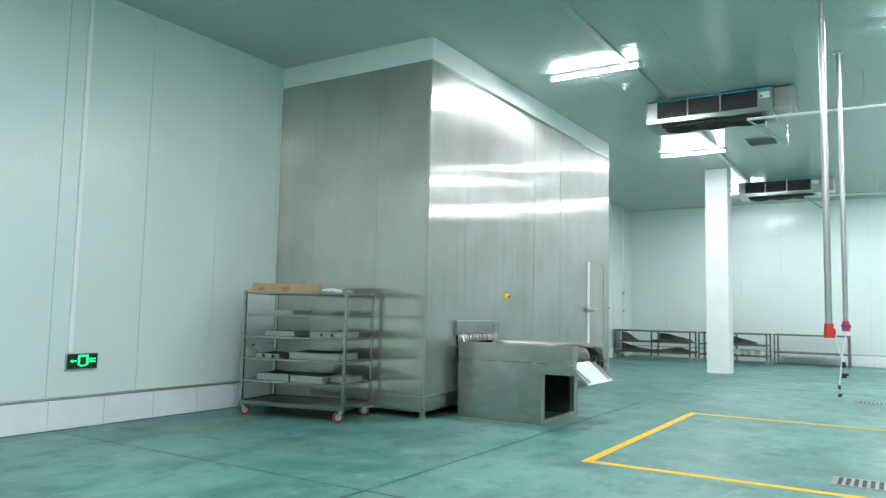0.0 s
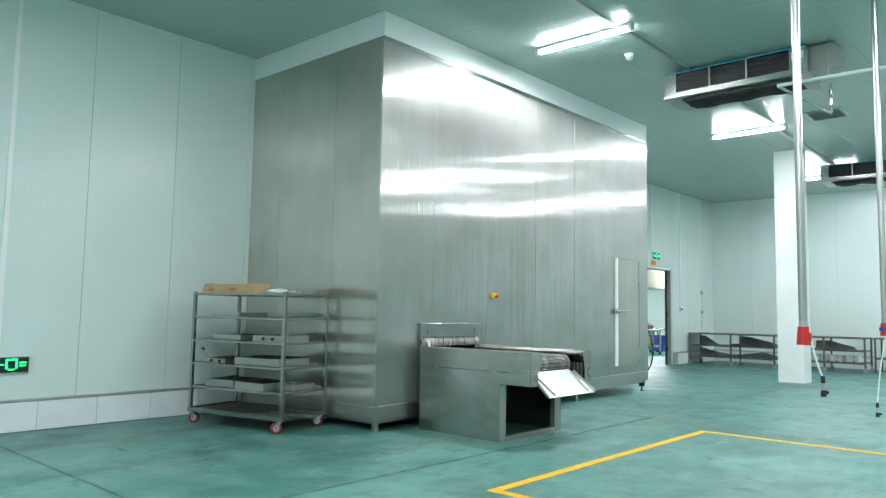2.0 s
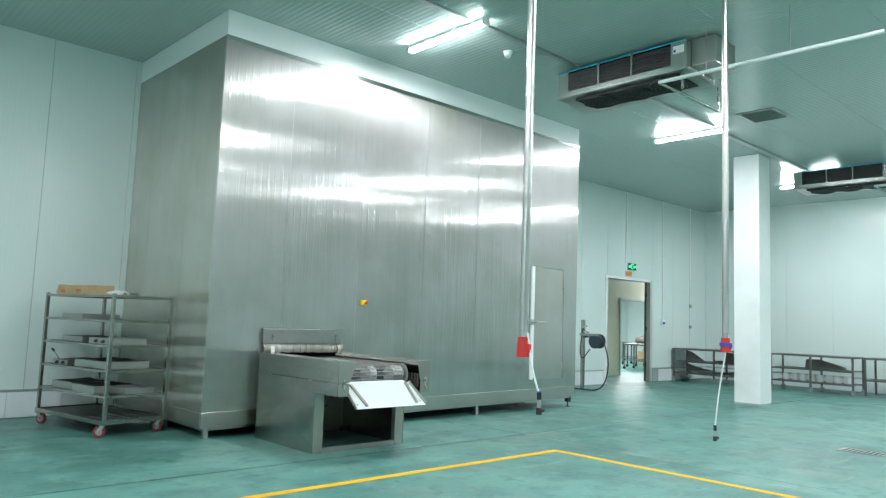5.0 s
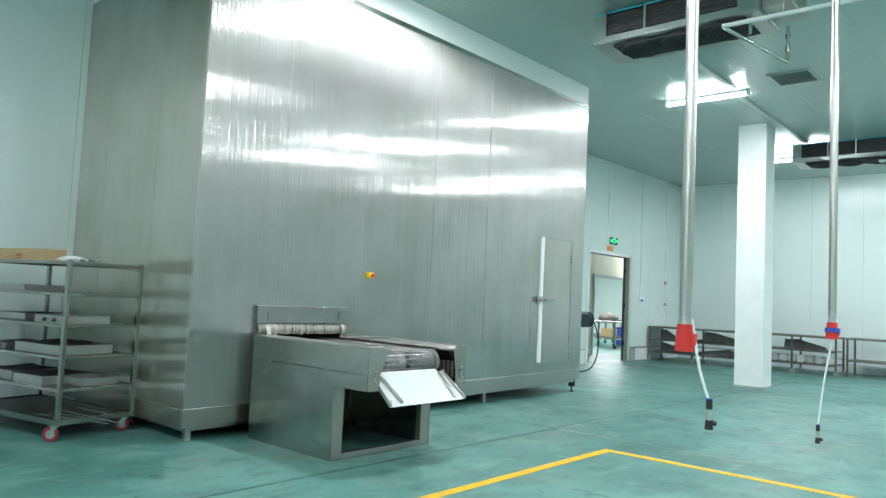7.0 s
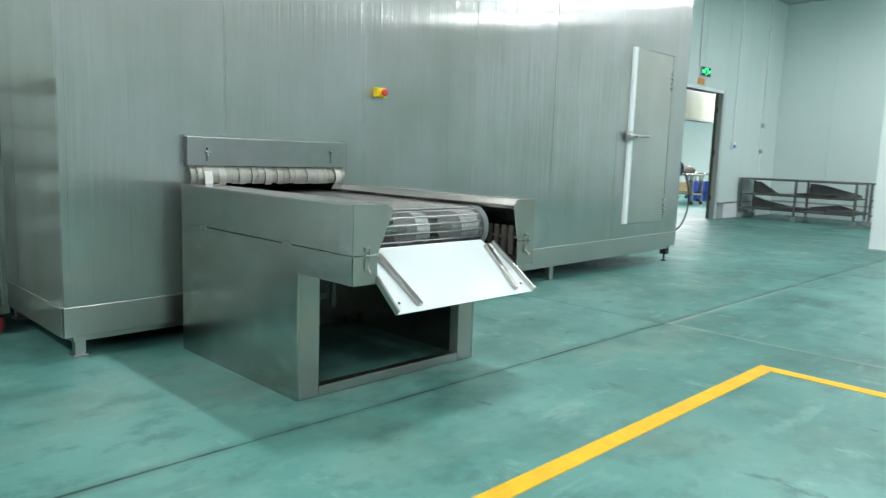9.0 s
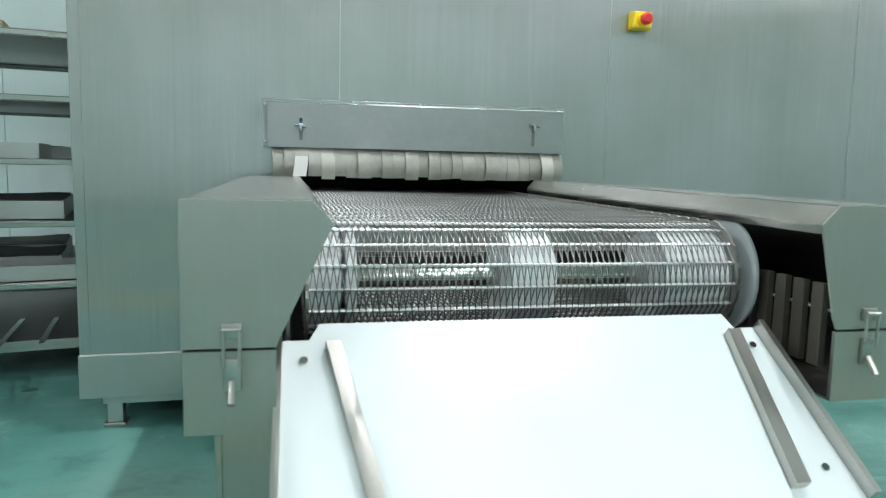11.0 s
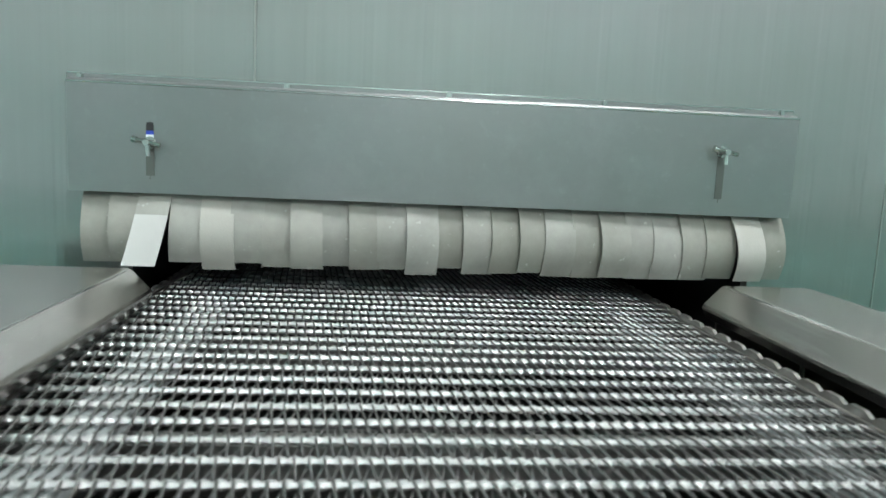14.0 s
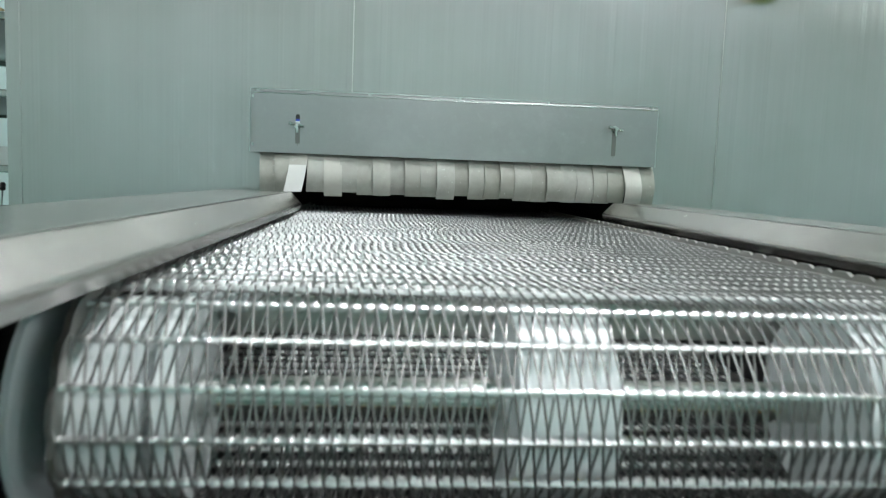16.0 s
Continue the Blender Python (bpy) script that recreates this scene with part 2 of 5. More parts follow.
M = dict(
    floor=floor_material(),
    wall_y=panel_material("white_panel_along_y", (0.68, 0.795, 0.777), 0.24, "Y", 0.10, 6.0),
    wall_x=panel_material("white_panel_along_x", (0.68, 0.795, 0.777), 0.24, "X", 0.12, 6.0),
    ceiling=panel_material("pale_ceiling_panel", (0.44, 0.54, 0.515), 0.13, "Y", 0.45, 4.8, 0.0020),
    bulkhead=panel_material("white_bulkhead", (0.76, 0.83, 0.82), 0.35, "Y", 0.03),
    column=painted("white_column_paint", (0.8, 0.85, 0.84), 0.4, 0.04),
    skirting=painted("white_skirting_tile", (0.78, 0.83, 0.86), 0.25, 0.04, 0.05),
    rail=painted("grey_aluminium", (0.42, 0.46, 0.46), 0.4, 0.1, 0.1, 4.0, 0.6),
    groove=painted("dark_joint", (0.035, 0.085, 0.075), 0.8, 0.3),
    seam=painted("grey_joint_sealant", (0.34, 0.41, 0.40), 0.6, 0.1),
    side=steel("freezer_side_steel", (0.555, 0.56, 0.555), 0.15, 1.0, (60, 60, 0.5), 0.06, 0.26, 0.9, 0.57, 0.006, wide=(0.56, 0.88)),
    door=steel("freezer_door_steel", (0.57, 0.565, 0.54), 0.22, 0.9, (60, 60, 0.5), 0.05, 0.0, 0.9, 0.70, 0.006, wide=(0.58, 0.8)),
    end=steel("freezer_end_steel", (0.66, 0.645, 0.615), 0.13, 0.9, (60, 60, 0.5), 0.06, 0.0, 0.9, 0.40, 0.010, wide=(0.48, 0.7)),
    steel=steel("satin_steel", (0.51, 0.495, 0.48), 0.32, 0.4, (14, 14, 14)),
    sheet=steel("cover_sheet_steel", (0.50, 0.485, 0.468), 0.24, 0.0, (2, 45, 45), smudge=0.45),
    brushed=steel("brushed_sheet_steel", (0.51, 0.495, 0.48), 0.26, 0.9, (60, 60, 0.6), 0.03, haze=0.60, grain_bump=0.006, wide=(0.60, 0.5)),
    box=steel("guard_box_steel", (0.365, 0.375, 0.375), 0.36, 0.0, (24, 24, 24), 0.01, smudge=0.14),
    bright=steel("bright_steel", (0.66, 0.67, 0.66), 0.18, 0.2, (10, 10, 10)),
    wire=painted("belt_rod_steel", (0.72, 0.72, 0.715), 0.38, 0.05, 0.0, 20.0, 1.0),
    coil=painted("belt_coil_steel", (0.27, 0.268, 0.26), 0.42, 0.08, 0.0, 20.0, 1.0),
    pole=steel("polished_pipe_steel", (0.58, 0.59, 0.585), 0.30, 0.0, (10, 10, 10)),
    tube=steel("rack_tube_steel", (0.40, 0.395, 0.38), 0.20, 0.2, (20, 20, 20)),
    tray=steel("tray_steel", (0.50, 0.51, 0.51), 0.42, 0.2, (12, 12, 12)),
    white=painted("white_plastic", (0.82, 0.86, 0.86), 0.4, 0.03, 0.04),
    chute=painted("white_chute_sheet", (0.64, 0.70, 0.70), 0.35, 0.03, 0.03),
    strip=strip_material(),
    strip_clean=painted("white_curtain_strip", (0.50, 0.515, 0.485), 0.45, 0.06, 0.1, 14.0),
    strip_pale=painted("pale_curtain_strip", (0.42, 0.42, 0.375), 0.45, 0.08, 0.1, 14.0),
    disc=painted("pale_guide_disc", (0.50, 0.54, 0.55), 0.4, 0.08),
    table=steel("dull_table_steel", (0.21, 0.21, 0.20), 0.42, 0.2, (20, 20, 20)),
    runner=painted("greyish_runner", (0.46, 0.50, 0.50), 0.5, 0.1),
    # near-black for dark parts, and for insides that only lie in shade
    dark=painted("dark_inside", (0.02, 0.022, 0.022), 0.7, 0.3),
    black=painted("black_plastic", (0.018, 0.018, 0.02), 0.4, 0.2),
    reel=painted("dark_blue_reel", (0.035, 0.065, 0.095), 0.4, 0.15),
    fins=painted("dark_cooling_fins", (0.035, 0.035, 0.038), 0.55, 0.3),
    yellow=painted("yellow_paint", (0.76, 0.42, 0.002), 0.6, 0.12, 0.1, 9.0),
    yellow_box=painted("yellow_plastic", (0.88, 0.62, 0.02), 0.35, 0.05),
    red=painted("red_plastic", (0.62, 0.03, 0.025), 0.35, 0.08),
    red_wheel=painted("red_wheel", (0.22, 0.02, 0.03), 0.4, 0.1),
    blue=painted("blue_plastic", (0.03, 0.07, 0.42), 0.4, 0.08),
    cyan=painted("cyan_film", (0.02, 0.42, 0.55), 0.3, 0.06),
    card=painted("brown_cardboard", (0.44, 0.325, 0.175), 0.75, 0.12, 0.2, 7.0),
    card_print=painted("red_print", (0.42, 0.16, 0.07), 0.75, 0.1),
    bag=painted("clear_film", (0.74, 0.78, 0.78), 0.2, 0.08, 0.4, 30.0),
    orange=painted("orange_label", (0.75, 0.30, 0.08), 0.5, 0.05),
    door_steel=painted("grey_door_frame", (0.52, 0.55, 0.53), 0.4, 0.06, 0.1, 3.0, 0.3),
    beige=painted("pale_yellow_panel", (0.62, 0.64, 0.50), 0.5, 0.05),
    plate=painted("dull_grey_plate", (0.27, 0.28, 0.27), 0.5, 0.2, 0.1, 5.0, 0.3),
    sack=painted("grey_brown_sack", (0.095, 0.085, 0.075), 0.7, 0.2, 0.3, 9.0),
    wood=painted("brown_bar", (0.07, 0.06, 0.05), 0.55, 0.15, 0.2, 12.0),
    glow=emitter("lit_tube", TUBE_COLOUR, TUBE_STRENGTH),
    sign_green=emitter("lit_green_sign", (0.02, 0.85, 0.22), 2.2),
    sign_dark=painted("dark_sign_face", (0.01, 0.03, 0.02), 0.25, 0.1),
)


# ---- mesh helpers ----
def box(bm, x0, x1, y0, y1, z0, z1, bev=0.0, m=None):
    vs = [bm.verts.new((x, y, z)) for x in (x0, x1) for y in (y0, y1) for z in (z0, z1)]
    idx = ((0, 1, 3, 2), (4, 6, 7, 5), (0, 4, 5, 1), (2, 3, 7, 6), (0, 2, 6, 4), (1, 5, 7, 3))
    fs = [bm.faces.new([vs[i] for i in f]) for f in idx]
    if m is not None:
        bmesh.ops.transform(bm, matrix=m, verts=vs)
    if bev:
        es = list({e for f in fs for e in f.edges})
        bmesh.ops.bevel(bm, geom=es, offset=bev, segments=2, affect="EDGES", profile=0.6)


def boxes(*args, bev=0.0):
    bm = bmesh.new()
    for a in args:
        box(bm, *a, bev=bev)
    return bm


def prism(bm, pts, axis, a, b):
    """A polygon (list of 2D points) drawn out along an axis from a to b."""
    def at(p, v):
        return {"x": (v, p[0], p[1]), "y": (p[0], v, p[1]), "z": (p[0], p[1], v)}[axis]
    r0, r1 = [bm.verts.new(at(p, a)) for p in pts], [bm.verts.new(at(p, b)) for p in pts]
    n = len(pts)
    bm.faces.new(r0[::-1])
    bm.faces.new(r1)
    for i in range(n):
        bm.faces.new((r0[i], r0[(i + 1) % n], r1[(i + 1) % n], r1[i]))
    bmesh.ops.recalc_face_normals(bm, faces=bm.faces)


def sheet_profile(pts, thick):
    """Closed outline of a bent sheet that follows the open line pts."""
    out, inn = [], []
    for i, p in enumerate(pts):
        a, b = Vector(pts[max(0, i - 1)]), Vector(pts[min(len(pts) - 1, i + 1)])
        d = (b - a).normalized()
        n = Vector((-d.y, d.x)) * thick / 2
        out.append((p[0] + n.x, p[1] + n.y))
        inn.append((p[0] - n.x, p[1] - n.y))
    return out + inn[::-1]


def rod(bm, p, q, r, seg=10, r2=None):
    p, q = Vector(p), Vector(q)
    d = q - p
    m = Matrix.Translation((p + q) / 2) @ d.to_track_quat("Z", "Y").to_matrix().to_4x4()
    bmesh.ops.create_cone(bm, cap_ends=True, segments=seg, radius1=r, radius2=r if r2 is None else r2, depth=d.length, matrix=m)


def path_tube(bm, pts, r, seg=8):
    """A round bar or hose along points, with one ring at every point."""
    pts = [Vector(p) for p in pts]
    rings = []
    ref = Vector((0.123, 0.31, 0.94))
    for i, p in enumerate(pts):
        d = (pts[min(i + 1, len(pts) - 1)] - pts[max(i - 1, 0)]).normalized()
        u = d.cross(ref).normalized()
        w = d.cross(u)
        rr = r[i] if isinstance(r, list) else r
        rings.append([bm.verts.new(p + rr * (math.cos(a) * u + math.sin(a) * w)) for a in [2 * math.pi * k / seg for k in range(seg)]])
    for a, b in zip(rings, rings[1:]):
        for k in range(seg):
            bm.faces.new((a[k], a[(k + 1) % seg], b[(k + 1) % seg], b[k]))
    bm.faces.new(rings[0][::-1])
    bm.faces.new(rings[-1])
    bmesh.ops.recalc_face_normals(bm, faces=bm.faces)


def curve_points(pts, n=8):
    """Points on a smooth line through pts."""
    pts = [Vector(p) for p in pts]
    ext = [2 * pts[0] - pts[1]] + pts + [2 * pts[-1] - pts[-2]]
    out = []
    for i in range(1, len(ext) - 2):
        a, b, c, d = ext[i - 1:i + 3]
        for k in range(n):
            s = k / n
            out.append(0.5 * (2 * b + (c - a) * s + (2 * a - 5 * b + 4 * c - d) * s * s + (3 * b - a - 3 * c + d) * s ** 3))
    return out + [pts[-1]]


def part(name, bm, material, parent=None, label="", smooth=False, m=None):
    me = bpy.data.meshes.new(name)
    bm.normal_update()
    bm.to_mesh(me)
    bm.free()
    me.materials.append(M[material] if isinstance(material, str) else material)
    if smooth:
        for p in me.polygons:
            p.use_smooth = True
        me.set_sharp_from_angle(angle=radians(40))
    ob = new(name, me)
    if parent is not None:
        ob.parent = parent
    if m is not None:
        ob.matrix_basis = m
    if label:
        tagged(ob, label)
    return ob


def again(ob, parent, m):
    """One more piece on the same mesh."""
    o = new(ob.name.split(".")[0], ob.data)
    o.parent = parent
    o.matrix_basis = m
    return o


def thing(name, label, category, m=None, group=""):
    ob = new(name)
    ob.empty_display_size = 0.1
    if m is not None:
        ob.matrix_basis = m
    return tagged(ob, label, category, group)


def setting(name, bm, material, label, category=""):
    return tagged(part(name, bm, material), label, category or name.split("_")[0], kind="structure")


# ---- the hall ----
T = 0.16
XJ = [WALL_L, -3.34, 0.6, 4.5, WALL_R]
YJ = [WALL_S, 4.35, 10.42, 16.5, WALL_N]
floor = setting("floor", boxes((-16.2, WALL_R + T, WALL_S - T, WALL_N + T, -0.2, -0.02)), "groove", "concrete base under the green epoxy floor", "floor")
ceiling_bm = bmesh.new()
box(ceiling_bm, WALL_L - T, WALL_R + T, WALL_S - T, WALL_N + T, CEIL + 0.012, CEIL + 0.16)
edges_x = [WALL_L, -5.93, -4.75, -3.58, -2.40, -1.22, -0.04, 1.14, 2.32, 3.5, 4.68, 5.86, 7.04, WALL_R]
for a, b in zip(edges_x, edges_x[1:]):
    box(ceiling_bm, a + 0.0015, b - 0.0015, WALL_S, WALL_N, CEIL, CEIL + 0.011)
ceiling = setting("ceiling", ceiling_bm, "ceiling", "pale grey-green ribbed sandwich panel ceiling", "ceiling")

DY0, DY1, DZ = 17.63, 19.45, 2.35      # doorway in the west wall
bm = bmesh.new()
box(bm, WALL_L - T, WALL_L - 0.008, WALL_S - T, DY0, 0, CEIL)
box(bm, WALL_L - T, WALL_L - 0.008, DY1, WALL_N + T, 0, CEIL)
box(bm, WALL_L - T, WALL_L - 0.008, DY0, DY1, DZ, CEIL)
wall_west = setting("wall_west", bm, "seam", "white sandwich panel wall with vertical joints", "wall")
west_runs = [4.27 + 0.955 * i for i in range(-9, 21)]


def panel_piece(parent, x0, x1, y0, y1, z0, z1, mat):
    part("wall_panel", boxes((x0, x1, y0, y1, z0, z1)), mat, parent)


for a, b in zip(west_runs, west_runs[1:]):
    a, b = a + 0.0025, min(b, WALL_N) - 0.0025
    if b <= a:
        continue
    if b < DY0 or a > DY1:
        panel_piece(wall_west, WALL_L - 0.008, WALL_L, a, b, 0, CEIL, "wall_y")
        continue
    if a < DY0:
        panel_piece(wall_west, WALL_L - 0.008, WALL_L, a, DY0, 0, DZ, "wall_y")
    if b > DY1:
        panel_piece(wall_west, WALL_L - 0.008, WALL_L, DY1, b, 0, DZ, "wall_y")
    panel_piece(wall_west, WALL_L - 0.008, WALL_L, a, b, DZ, CEIL, "wall_y")

wall_north = setting("wall_north", boxes((WALL_L, WALL_R, WALL_N + 0.008, WALL_N + T, 0, CEIL)), "seam", "white sandwich panel wall behind the work tables", "wall")
xs = [WALL_L + 1.05 * i for i in range(0, 16)]
for a, b in zip(xs, xs[1:]):
    part("wall_panel", boxes((a + 0.0015, min(b, WALL_R) - 0.0015, WALL_N, WALL_N + 0.008, 0, CEIL)), "wall_x", wall_north)
# east and south walls are unseen, added to close the hall
wall_east = setting("wall_east", boxes((WALL_R, WALL_R + T, WALL_S - T, WALL_N + T, 0, CEIL)), "wall_y", "plain white sandwich panel wall", "wall")
wall_south = setting("wall_south", boxes((WALL_L, WALL_R, WALL_S - T, WALL_S, 0, CEIL)), "wall_x", "plain white sandwich panel wall", "wall")

# skirting of white tiles with a grey rail on top
skirt_w = setting("baseboard", boxes((WALL_L, WALL_L + 0.012, WALL_S, MY0 - 0.02, 0.004, 0.29), (WALL_L, WALL_L + 0.012, MY1 + 0.1, DY0 - 0.1, 0.004, 0.29), (WALL_L, WALL_L + 0.012, DY1 + 0.1, WALL_N, 0.004, 0.29)), "seam", "white tiled skirting along the wall", "baseboard")
y = 4.29 - 0.575 * 14
while y < WALL_N:
    a, b = y + 0.002, min(y + 0.573, WALL_N)
    if a > WALL_S and not (a < MY1 and b > MY0 - 0.02) and not (a < DY1 + 0.1 and b > DY0 - 0.1):
        part("tile", boxes((WALL_L + 0.012, WALL_L + 0.019, a, b, 0.006, 0.286), bev=0.002), "skirting", skirt_w)
    y += 0.575
skirt_n = setting("baseboard", boxes((WALL_L + 0.02, WALL_R, WALL_N - 0.012, WALL_N, 0.004, 0.29)), "seam", "white tiled skirting along the wall", "baseboard")
for i in range(27):
    x = WALL_L + 0.02 + 0.575 * i
    if x + 0.57 < WALL_R:
        part("tile", boxes((x + 0.002, x + 0.573, WALL_N - 0.019, WALL_N - 0.012, 0.006, 0.286), bev=0.002), "skirting", skirt_n)
for seg in ((WALL_S, MY0 - 0.02), (MY1 + 0.1, DY0 - 0.1), (DY1 + 0.1, WALL_N)):
    setting("trim", boxes((WALL_L, WALL_L + 0.026, seg[0], seg[1], 0.29, 0.318), bev=0.004), "rail", "grey rail on top of the skirting", "trim")
setting("trim", boxes((WALL_L + 0.03, WALL_R, WALL_N - 0.026, WALL_N, 0.29, 0.318), bev=0.004), "rail", "grey rail on top of the skirting", "trim")

# grey steel frame round the doorway
door_1 = setting("door_1", boxes((WALL_L - 0.085, WALL_L + 0.012, DY1 - 0.03, DY1 + 0.06, 0, DZ + 0.06), bev=0.004), "door_steel", "open doorway with grey steel frame", "door")
part("jamb", boxes((WALL_L - T - 0.02, WALL_L + 0.012, DY0 - 0.06, DY0 + 0.02, 0, DZ + 0.06), bev=0.004), "white", door_1)
part("lintel", boxes((WALL_L - T - 0.02, WALL_L + 0.012, DY0 + 0.02, DY1 - 0.03, DZ, DZ + 0.06), bev=0.004), "white", door_1)
part("gasket", boxes((WALL_L - 0.002, WALL_L + 0.015, DY0 + 0.02, DY1 - 0.03, DZ - 0.012, DZ - 0.001)), "fins", door_1, "dark rubber line under the lintel")
part("door_edge", boxes((WALL_L - T + 0.015, WALL_L - 0.087, DY1 - 0.018, DY1 + 0.06, 0, DZ + 0.06), bev=0.003), "table", door_1, "dark folded edge of the open leaf")
for hz in (0.35, 1.2, 2.0):
    part("hinge", boxes((WALL_L - 0.10, WALL_L - 0.07, DY1 - 0.042, DY1 - 0.031, hz, hz + 0.10), bev=0.002), "dark", door_1)

# white bulkhead between freezer and ceiling
setting("bulkhead", boxes((WALL_L, MX - 0.003, MY0 + 0.003, MY1 - 0.003, MTOP + 0.002, CEIL)), "bulkhead", "white panel bulkhead between freezer and ceiling", "bulkhead")

# the two rooms behind the doorway
RX1, RX2 = -8.6, -15.0
IY0, IY1, IZ = 20.45, 22.75, 1.97
setting("wall_passage", boxes((RX1 - 0.1, RX1, 14.0, IY0, 0, 3.0), (RX1 - 0.1, RX1, IY1, 26.0, 0, 3.0), (RX1 - 0.1, RX1, IY0, IY1, IZ, 3.0)), "beige", "pale yellow panel wall of the passage with an opening", "wall")
setting("wall_passage_sides", boxes((RX1, WALL_L - T, 13.9, 14.0, 0, 3.0), (RX1, WALL_L - T, 26.0, 26.1, 0, 3.0)), "wall_x", "white panel walls of the passage", "wall")
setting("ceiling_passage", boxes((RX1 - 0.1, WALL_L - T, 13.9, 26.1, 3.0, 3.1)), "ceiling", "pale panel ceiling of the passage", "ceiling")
setting("wall_backroom", boxes((RX2 - 0.1, RX2, 14.0, 31.0, 0, 3.0), (RX2, RX1 - 0.1, 14.0, 14.1, 0, 3.0), (RX2, RX1 - 0.1, 30.9, 31.0, 0, 3.0)), "wall_y", "white panel walls of the back room", "wall")
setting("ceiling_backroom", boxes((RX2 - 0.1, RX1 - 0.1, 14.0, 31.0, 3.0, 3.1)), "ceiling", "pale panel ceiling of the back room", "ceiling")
setting("floor_passage", boxes((RX2, WALL_L - 0.004, 14.0, 31.0, -0.02, 0.0)), "floor", "green epoxy floor of the rooms behind", "floor")
setting("inner_door_frame", boxes((RX1 - 0.13, RX1 + 0.03, IY0 - 0.06, IY0, 0, IZ + 0.06), (RX1 - 0.13, RX1 + 0.03, IY1, IY1 + 0.06, 0, IZ + 0.06), (RX1 - 0.13, RX1 + 0.03, IY0, IY1, IZ, IZ + 0.06), bev=0.004), "door_steel", "grey frame round the inner opening", "door")

# column
column = setting("column", boxes((-3.725, -3.265, 16.54, 17.0, 0, CEIL), bev=0.012), "column", "square white-clad column", "column")
part("collar", boxes((-3.735, -3.255, 16.53, 17.01, 0, 0.03), bev=0.004), "seam", column)

# floor marking
road = boxes((-2.515, -2.435, 6.19, 9.94, 0.0, 0.003), (-2.435, 3.2, 9.86, 9.94, 0.0, 0.003), (-2.435, 3.2, 6.19, 6.27, 0.0, 0.003))
setting("floor_marking", road, "yellow", "yellow painted floor line", "floor marking")


def tube_lamp(m, length=1.2):
    t = thing("tube_lamp", "lit twin fluorescent batten under the ceiling", "ceiling lamp", m, "ceiling lamps")
    part("housing", boxes((-length / 2 - 0.02, length / 2 + 0.02, -0.036, 0.036, -0.040, 0.0), bev=0.004), "white", t)
    bm = bmesh.new()
    rod(bm, (-length / 2 + 0.02, -0.022, -0.064), (length / 2 - 0.02, -0.022, -0.064), 0.014, 10)
    tb = part("tube", bm, "glow", t, "lit fluorescent tube", True)
    again(tb, t, Matrix.Translation((0, 0.044, 0)))
    c = part("end_cap", boxes((-length / 2 - 0.02, -length / 2 + 0.02, -0.042, 0.042, -0.085, -0.03), bev=0.004), "white", t)
    again(c, t, Matrix.Translation((length - 0.0, 0, 0)))
    return t


def lamp_light(x, y, z):
    """The light of one batten: a strip as long and wide as its two tubes."""
    data = bpy.data.lights.new("lamp_light", "AREA")
    data.shape, data.size, data.size_y = "RECTANGLE", 1.16, 0.10
    data.energy, data.color = LAMP_POWER, (0.985, 0.98, 1.005)
    new("lamp_light", data).matrix_basis = pose(x, y, z - 0.086)


first_lamp = tube_lamp(pose(-3.51, 9.14, CEIL))
for lx in (-3.51, 0.32, 3.2):
    for ly in (-1.64, 3.75, 9.14, 14.53, 19.6):
        lamp_light(lx, ly, CEIL)
        if (lx, ly) == (-3.51, 9.14):
            continue
        copy_thing(first_lamp, pose(lx, ly, CEIL))
lamp_light(6.1, 9.14, CEIL)
copy_thing(first_lamp, pose(6.1, 9.14, CEIL))
# unseen battens, added to brighten the passage and the back room
for lx, ly in ((-7.9, 22.8), (-10.4, 22.0), (-11.0, 26.5), (-10.4, 24.4), (-12.8, 23.0), (-12.8, 27.0)):
    copy_thing(first_lamp, pose(lx, ly, 3.0))
    lamp_light(lx, ly, 3.0)

# slabs of the floor last in this block
for a, b in zip(XJ, XJ[1:]):
    for c, d in zip(YJ, YJ[1:]):
        part("floor_slab", boxes((a + 0.0025, b - 0.0025, c + 0.002, d - 0.002, -0.02, 0.0)), "floor", floor)

# ---- the tunnel freezer ----
freezer = thing("tunnel_freezer", "huge brushed stainless steel tunnel freezer on short legs", "freezer", pose(MX, MY0, 0))
HX = MX - WALL_L        # depth of its end, to the wall
LY = MY1 - MY0
Z0 = 0.11
HOLE = (7.86 - MY0, 8.79 - MY0, 0.60, 1.04)    # mouth of the belt
seams = [0.0, 0.835, 1.80, 2.83, 3.80, 4.79, LY]


def side_panel(a, b):
    bm = bmesh.new()
    a, b = a + 0.0002, b - 0.0002
    h0, h1, hz0, hz1 = HOLE
    lo, hi = max(a, h0), min(b, h1)
    if lo >= hi:
        box(bm, -0.02, 0, a, b, (Z0 + 0.10), MTOP)
    else:
        if a < lo:
            box(bm, -0.02, 0, a, lo, (Z0 + 0.10), MTOP)
        if hi < b:
            box(bm, -0.02, 0, hi, b, (Z0 + 0.10), MTOP)
        box(bm, -0.02, 0, lo, hi, (Z0 + 0.10), hz0)
        box(bm, -0.02, 0, lo, hi, hz1, MTOP)
    c = Vector((0, (a + b) / 2, 1.1))
    lean, swing = LEAN_PANEL.uniform(-0.16, 0.16), LEAN_PANEL.uniform(-0.12, 0.12)
    m = Matrix.Translation(c) @ pose(0, 0, 0, 0, lean, swing) @ Matrix.Translation(-c)
    return part("side_panel", bm, "side", freezer, "", False, m)


